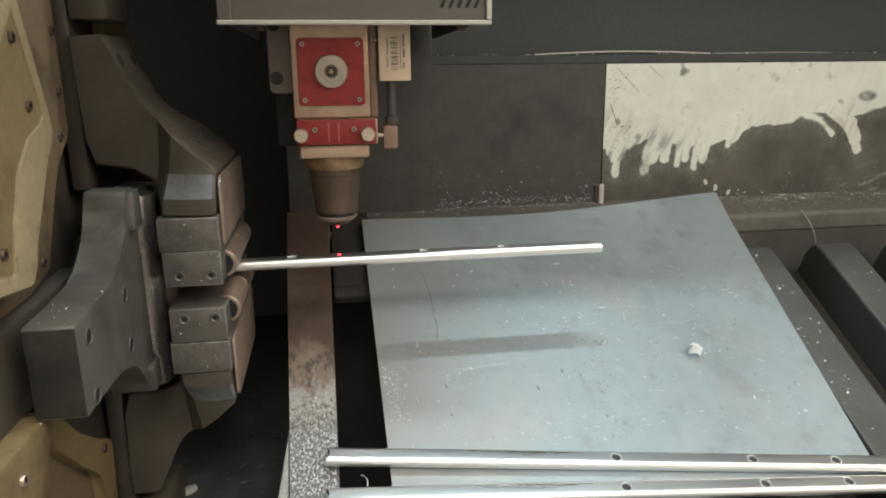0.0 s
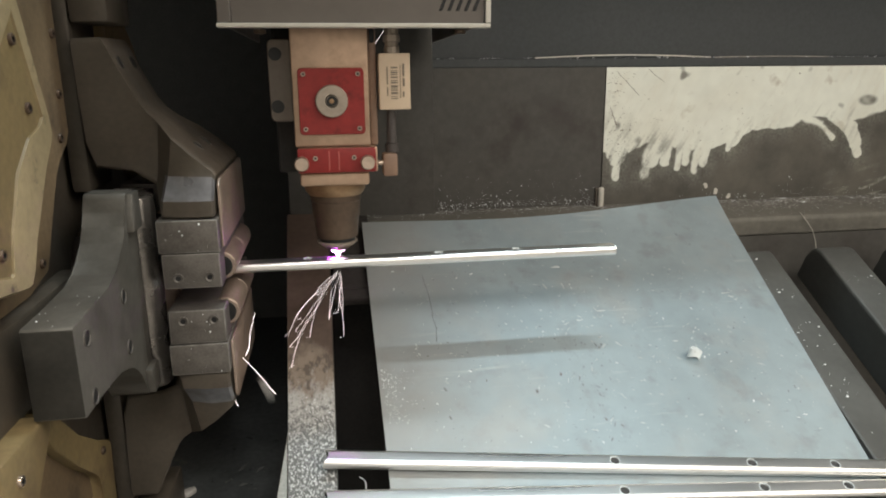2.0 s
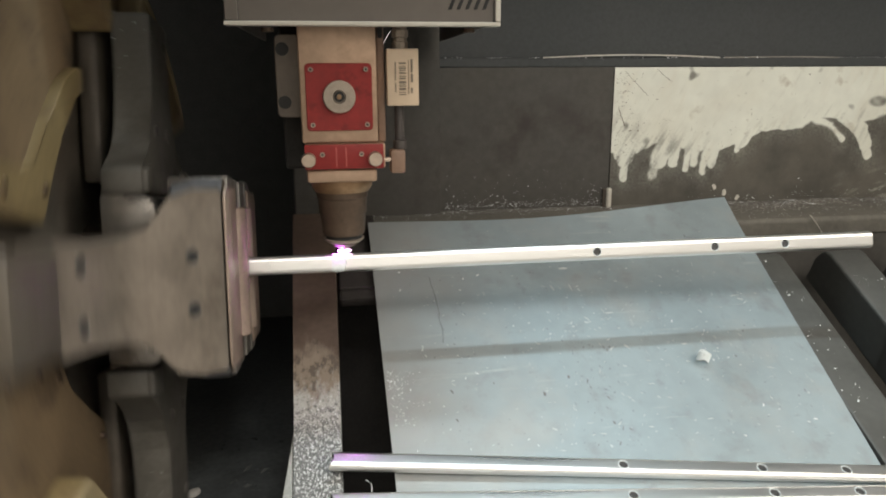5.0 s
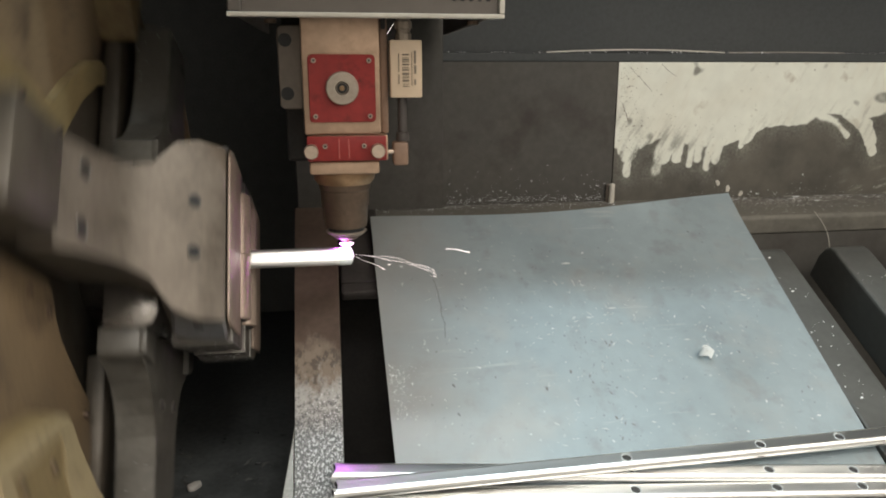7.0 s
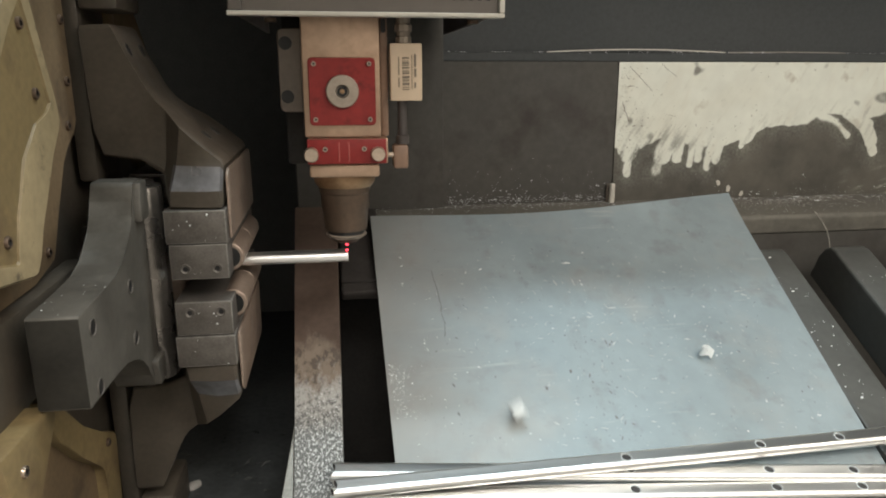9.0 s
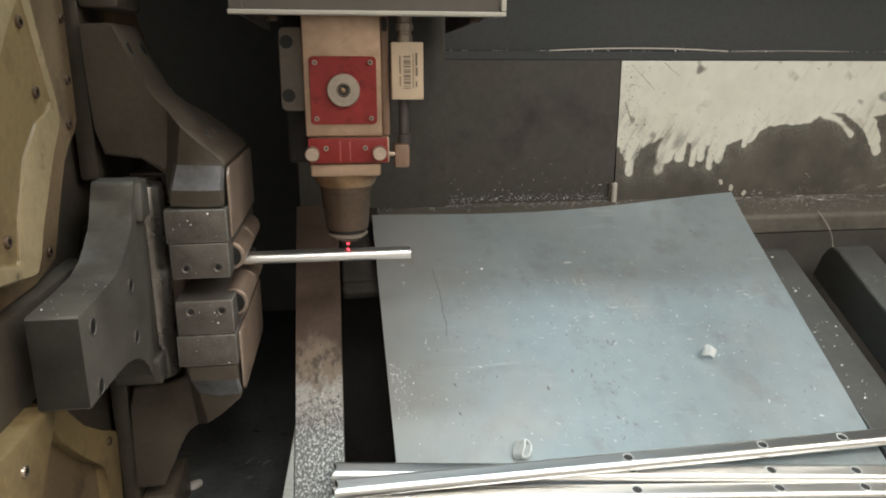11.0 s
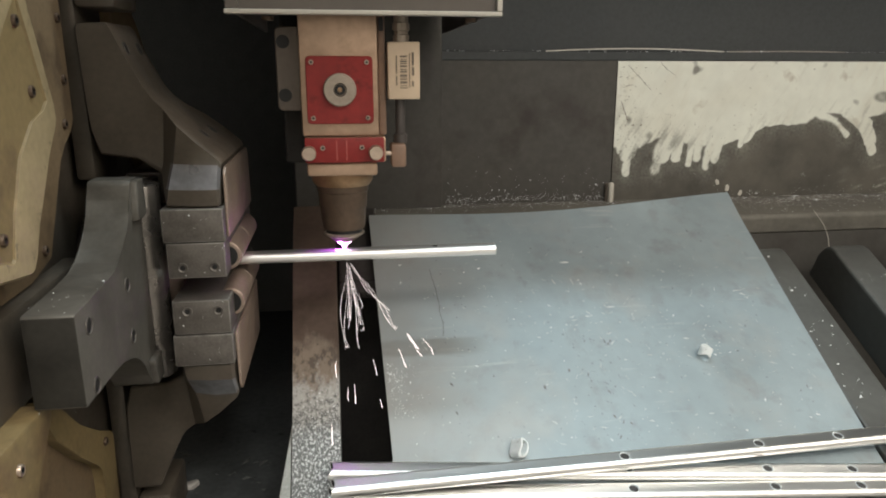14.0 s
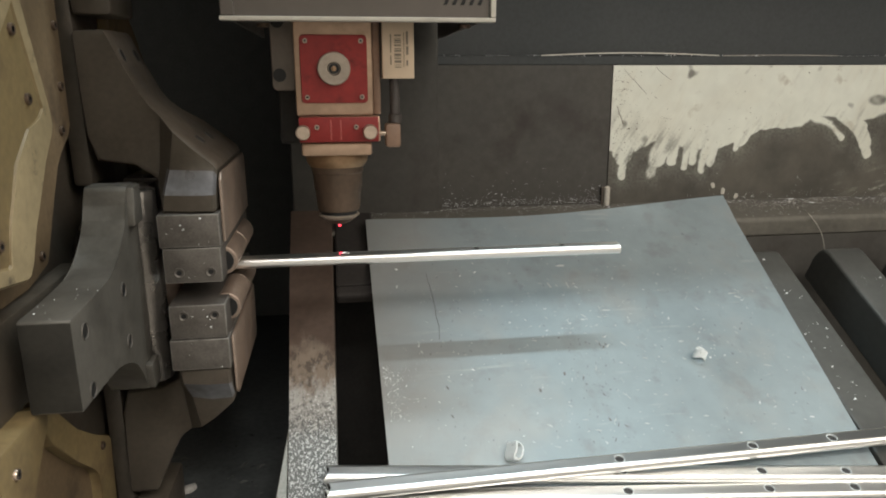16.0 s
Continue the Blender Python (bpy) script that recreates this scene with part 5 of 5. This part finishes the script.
# bursts: time, how many, range of rise in degrees (0 along the tube, -90 straight down, 180 back to the chuck), range of length, stray pieces far out, height of the origin
BURSTS = [(1.9, 13, -140, -30, 0.04, 0.11, 1, -0.007), (2.0, 14, -145, -88, 0.025, 0.10, 0, -0.007), (2.1, 7, -110, -75, 0.015, 0.05, 0, -0.007), (3.0, 9, 6, 45, 0.03, 0.09, 0, 0.006), (3.0, 4, 135, 176, 0.03, 0.06, 0, 0.006),
          (3.0, 4, 2, 9, 0.09, 0.16, 0, 0.006), (7.0, 4, -35, 12, 0.03, 0.075, 1, 0.003), (7.1, 9, -55, 8, 0.05, 0.13, 3, 0.003), (7.2, 6, -40, 10, 0.04, 0.11, 0, 0.003), (7.3, 10, -60, 10, 0.06, 0.13, 0, 0.003), (7.4, 9, -40, 2, 0.03, 0.07, 2, 0.003),
          (7.5, 9, -35, 32, 0.05, 0.11, 1, 0.003), (7.7, 10, -28, 24, 0.05, 0.10, 0, 0.003), (7.8, 12, -5, 8, 0.08, 0.20, 2, 0.003), (7.8, 5, 4, 17, 0.22, 0.36, 0, 0.003), (7.8, 2, -12, -6, 0.20, 0.30, 0, 0.003), (7.9, 1, 4, 6, 0.14, 0.15, 0, 0.003), (8.0, 8, -60, 18, 0.04, 0.09, 1, 0.003), (8.1, 8, -18, 20, 0.05, 0.09, 1, 0.003),
          (8.2, 8, -52, 12, 0.05, 0.11, 1, 0.003), (8.3, 10, -55, 10, 0.05, 0.10, 1, 0.003), (8.4, 7, -45, 20, 0.02, 0.06, 0, 0.003), (8.5, 13, -48, 22, 0.05, 0.11, 1, 0.003), (8.6, 9, -55, 20, 0.04, 0.08, 0, 0.003), (8.7, 2, -60, -20, 0.03, 0.06, 0, 0.003),
          (11.3, 4, -110, -80, 0.015, 0.035, 0, -0.007), (11.4, 10, -135, -45, 0.03, 0.08, 0, -0.007), (13.7, 12, -97, -55, 0.07, 0.15, 1, -0.007), (13.9, 6, -115, -80, 0.03, 0.07, 0, -0.007), (14.0, 13, -100, -45, 0.05, 0.10, 11, -0.007)]
for t0, count, low, high, short, far_, strays, z0 in BURSTS:
    for i in range(count + strays):
        near = i < count
        rise, tilt = radians(srnd.uniform(low, high)), radians(srnd.uniform(-28, 12))
        way = Vector((math.cos(rise) * math.cos(tilt), math.sin(tilt), math.sin(rise) * math.cos(tilt)))
        yaw, dive = math.degrees(math.atan2(way.y, way.x)), -math.degrees(math.asin(way.z))
        ob = link("spark", spark_mesh(srnd.uniform(short, far_) if near else srnd.uniform(0.010, 0.028), srnd.uniform(-0.05, 0.25), len(SPARKS), near), M_SPARK)
        tagged(ob, "white-hot spark thrown out by the laser", "spark", "laser sparks")
        SPARKS.append((ob, t0, yaw, dive, (srnd.uniform(0.0, 0.008) if i % 3 else srnd.uniform(0.012, 0.04)) if near else srnd.uniform(0.10, 0.20), Vector((0.005, -0.004, z0))))


# a splash off the chuck at 2 s: rise, length and place of its three streaks
for rise, size, spot in ((-107, 0.050, (-0.0879, -0.06, -0.0355)), (-51, 0.056, (-0.1058, -0.06, -0.0849)), (-75, 0.008, (-0.1164, -0.06, -0.1340))):
    ob = link("spark", spark_mesh(size, 0.05, len(SPARKS), False), M_SPARK)
    tagged(ob, "white-hot spark splashing off the chuck jaw", "spark", "laser sparks")
    yaw, dive = (180, -math.degrees(math.asin(math.sin(radians(rise))))) if rise < -90 else (0, -rise)
    SPARKS.append((ob, 2.0, yaw, dive, 0.0, Vector(spot)))


# turns of the chuck in degrees
TURN = [(0.0, 0), (0.9, 0), (1.0, 6.5), (1.1, 35), (1.2, 70), (1.3, 115), (1.4, 158), (1.5, 179), (1.6, 180),
        (3.2, 180), (3.3, 176), (3.4, 160), (3.5, 137), (3.6, 113), (3.7, 89), (3.8, 63), (3.9, 38), (4.0, 15), (4.1, 2), (4.2, 0),
        (4.5, 0), (4.7, -30), (4.9, -78), (5.1, -126), (5.3, -170), (5.4, -180),
        (6.7, -180), (6.8, -166), (6.9, -143), (7.0, -120), (7.1, -97), (7.2, -74), (7.3, -52), (7.4, -30), (7.5, -8), (7.6, 0),
        (7.9, 0), (8.0, 20), (8.1, 44), (8.2, 70), (8.3, 97), (8.4, 123), (8.5, 149), (8.6, 171), (8.7, 180), (8.8, 180),
        (12.75, 180), (12.8, 178), (12.9, 158), (13.0, 119), (13.1, 70), (13.2, 33), (13.3, 10), (13.4, 1), (13.5, 0),
        (15.35, 0), (15.4, 2), (15.5, 32), (15.6, 73), (15.7, 117), (15.8, 160), (15.9, 177), (16.0, 180)]
UP, LOW = 0.2115, 0.185
HEAD_Z = [(0.0, UP), (0.1, UP), (0.3, LOW), (0.7, LOW), (0.9, UP), (1.5, UP), (1.7, LOW), (2.2, LOW), (2.4, UP), (2.75, UP), (2.95, LOW), (3.3, LOW), (3.6, 0.189), (4.0, LOW),
          (4.5, LOW), (4.9, 0.189), (5.3, LOW), (5.5, UP), (6.3, UP), (6.45, LOW), (6.7, LOW), (7.0, 0.189), (7.5, LOW), (7.9, LOW), (8.2, 0.19), (8.7, LOW), (9.1, LOW), (11.55, LOW), (11.7, LOW + 0.005), (12.05, LOW + 0.005), (12.2, LOW), (12.6, LOW), (12.72, UP), (13.4, UP), (13.55, LOW), (14.15, LOW), (14.28, UP), (14.55, UP), (14.68, LOW), (15.08, LOW), (15.2, UP), (16.0, UP)]
# reach of the tube's tip beyond the nozzle
TIP_A = [(0.0, 0.320), (0.1, 0.324), (0.4, 0.327), (0.6, 0.327), (0.8, 0.336), (1.0, 0.339), (2.4, 0.339), (2.5, 0.36), (2.6, 0.55), (2.7, 0.662), (2.8, 0.673), (3.5, 0.676), (5.3, 0.676)]
RING = [(t, x - 0.688) for t, x in TIP_A[:-1]] + [(5.8, -0.012), (6.2, -0.006), (8.86, -0.006)]
TIP_S = RING + [(9.0, 0.004), (9.1, 0.010), (9.2, 0.027), (9.5, 0.07), (11.3, 0.074), (11.5, 0.083), (11.7, 0.13), (11.9, 0.172), (12.05, 0.178), (14.1, 0.178), (14.2, 0.18), (14.3, 0.205), (14.4, 0.315), (14.5, 0.338), (16.0, 0.338)]


def at_time(rows, t):
    for (a, u), (b, v) in zip(rows, rows[1:]):
        if a <= t <= b:
            return u + (v - u) * (t - a) / (b - a)
    return rows[-1][1]


def turned_tube(rows, back, end):
    """Keys of a piece of tube that is fed along the axis and turns with the chuck, up to the time end."""
    ts = sorted({t for t, _ in rows if t <= end} | {t for t, _ in TURN if t <= end} | {end})
    return [(t, Matrix.Rotation(radians(at_time(TURN, t)), 4, "X") @ pose(at_time(rows, t) - back, 0, 0)) for t in ts]


def lying(x, y, h, heading, roll=0.0, pitch=0.0):
    """A tube on the bed: its left end's place, its height above the surface, heading, roll and pitch."""
    return BED @ pose(x, y / CS, h, roll, pitch, heading)


def motions():
    walk(chuck_ob, [(t, pose(0, 0, -0.003, a + 1.2)) for t, a in TURN])
    walk(head, [(t, pose(0, 0, z)) for t, z in HEAD_Z])
    fin = lying(-0.020, -0.153, 0.0258, 0.85, -195, 0.0)
    walk(finished, turned_tube(TIP_A, 0.676, 5.4) + [
        (5.47, Matrix.Translation((0, -0.004, -0.03)) @ pose(0, 0, 0, -176, 2, 0)), (5.55, Matrix.Translation((-0.005, -0.02, -0.10)) @ pose(0, 0, 0, -165, 3, 0)),
        (5.64, lying(-0.012, -0.08, 0.05, 2, -190, 3)), (5.75, lying(-0.02, -0.145, 0.029, 1.2, -194, 0.6)), (5.9, fin), (16.0, fin)])
    walk(stock, turned_tube(TIP_S, 1.1, 16.0))
    rest = BED @ pose(0.176, -0.119 / CS, 0.0085, 20, -48, -35)
    walk(scrap, turned_tube(RING, 0.0, 8.86) + [(8.93, pose(0.06, -0.03, -0.05, 200, 20, 40)), (9.0, BED @ pose(0.18, -0.085 / CS, 0.018, 120, -20, 20)),
                                                (9.1, BED @ pose(0.18, -0.11 / CS, 0.012, 50, -60, -30)), (9.25, rest), (16.0, rest)])
    a0, a1 = lying(-0.022, -0.1105, 0.0125, -7.0, -11), lying(-0.022, -0.129, 0.0125, -5.3, -14)
    walk(pile_a, [(0.0, a0), (5.62, a0), (5.8, a1), (16.0, a1)])
    b0, b1 = lying(-0.024, -0.152, 0.0125, -4.8, -11), lying(-0.024, -0.154, 0.0125, -4.35, -14)
    walk(pile_b, [(0.0, b0), (5.66, b0), (5.82, b1), (16.0, b1)])
    for (slug, reach), free in zip(slugs, (11.44, 12.54)):
        x = at_time(TIP_S, free) - reach
        end = pose(x + 0.004, -0.06, -0.553, 80, 0, 30)
        walk(slug, turned_tube(TIP_S, reach, free) + [(free + 0.08, pose(x, -0.005, -0.03, 195, 4, 0)), (free + 0.16, pose(x, -0.015, -0.125, 215, 8, 5)), (free + 0.3, pose(x + 0.002, -0.04, -0.42, 240, 12, 15)), (free + 0.36, end), (16.0, end)])
    down = pose(-0.06, -0.02, -0.3095, 90, 0, 40)
    walk(flung_slug, turned_tube(TIP_A, 0.336, 1.9) + [(1.934, pose(-0.02, -0.02, -0.02, 195, 40, 0)), (1.967, pose(-0.096, -0.055, -0.075, 230, 60, 10)), (2.0, pose(-0.083, -0.06, -0.125, 280, 40, 20)),
                                                     (2.034, pose(-0.066, -0.055, -0.18, 320, 20, 30)), (2.1, pose(-0.062, -0.03, -0.29, 390, 10, 35)), (2.134, down), (16.0, down)])
    walk(loose_slug, turned_tube(TIP_S, 0.3302, 16.0))
    walk(dot, [(0.0, pose(0.003, 0, 0.0062)), (16.0, pose(0.003, 0, 0.0062))])
    for ob, t0, yaw, dive, out, at in SPARKS:
        home = pose(0.003, 0, 0.06, 0, -86, yaw)
        way = Euler((0, radians(dive), radians(yaw))).to_matrix() @ Vector((1, 0, 0))
        end = Matrix.Translation((0.02, -0.05 + 0.0005 * min(60, abs(yaw)), -0.75)) @ pose(0, 0, 0, 0, 60, yaw)
        walk(ob, [(0.0, home), (t0 - 0.1, home), (t0 - 0.034, Matrix.Translation(at + way * out) @ pose(0, 0, 0, 0, dive, yaw)), (t0 + 0.034, Matrix.Translation(at + way * (out + 0.003)) @ pose(0, 0, 0, 0, dive + 0.3, yaw)),
                  (t0 + 0.1, end), (16.0, end)])
    walk(plasma, [(t, pose(0.003, 0, z)) for t, z in PLASMA])


HID, LIT = 0.075, 0.0105
PLASMA = [(0.0, HID)]
for on, off in ((0.42, 0.72), (1.72, 2.2), (2.98, 5.36), (6.48, 8.92), (11.2, 11.42), (12.14, 12.52), (13.58, 14.1), (14.7, 15.05)):
    PLASMA += [(on - 0.04, HID), (on, LIT), (off, LIT), (off + 0.04, HID)]
PLASMA += [(16.0, HID)]

motions()
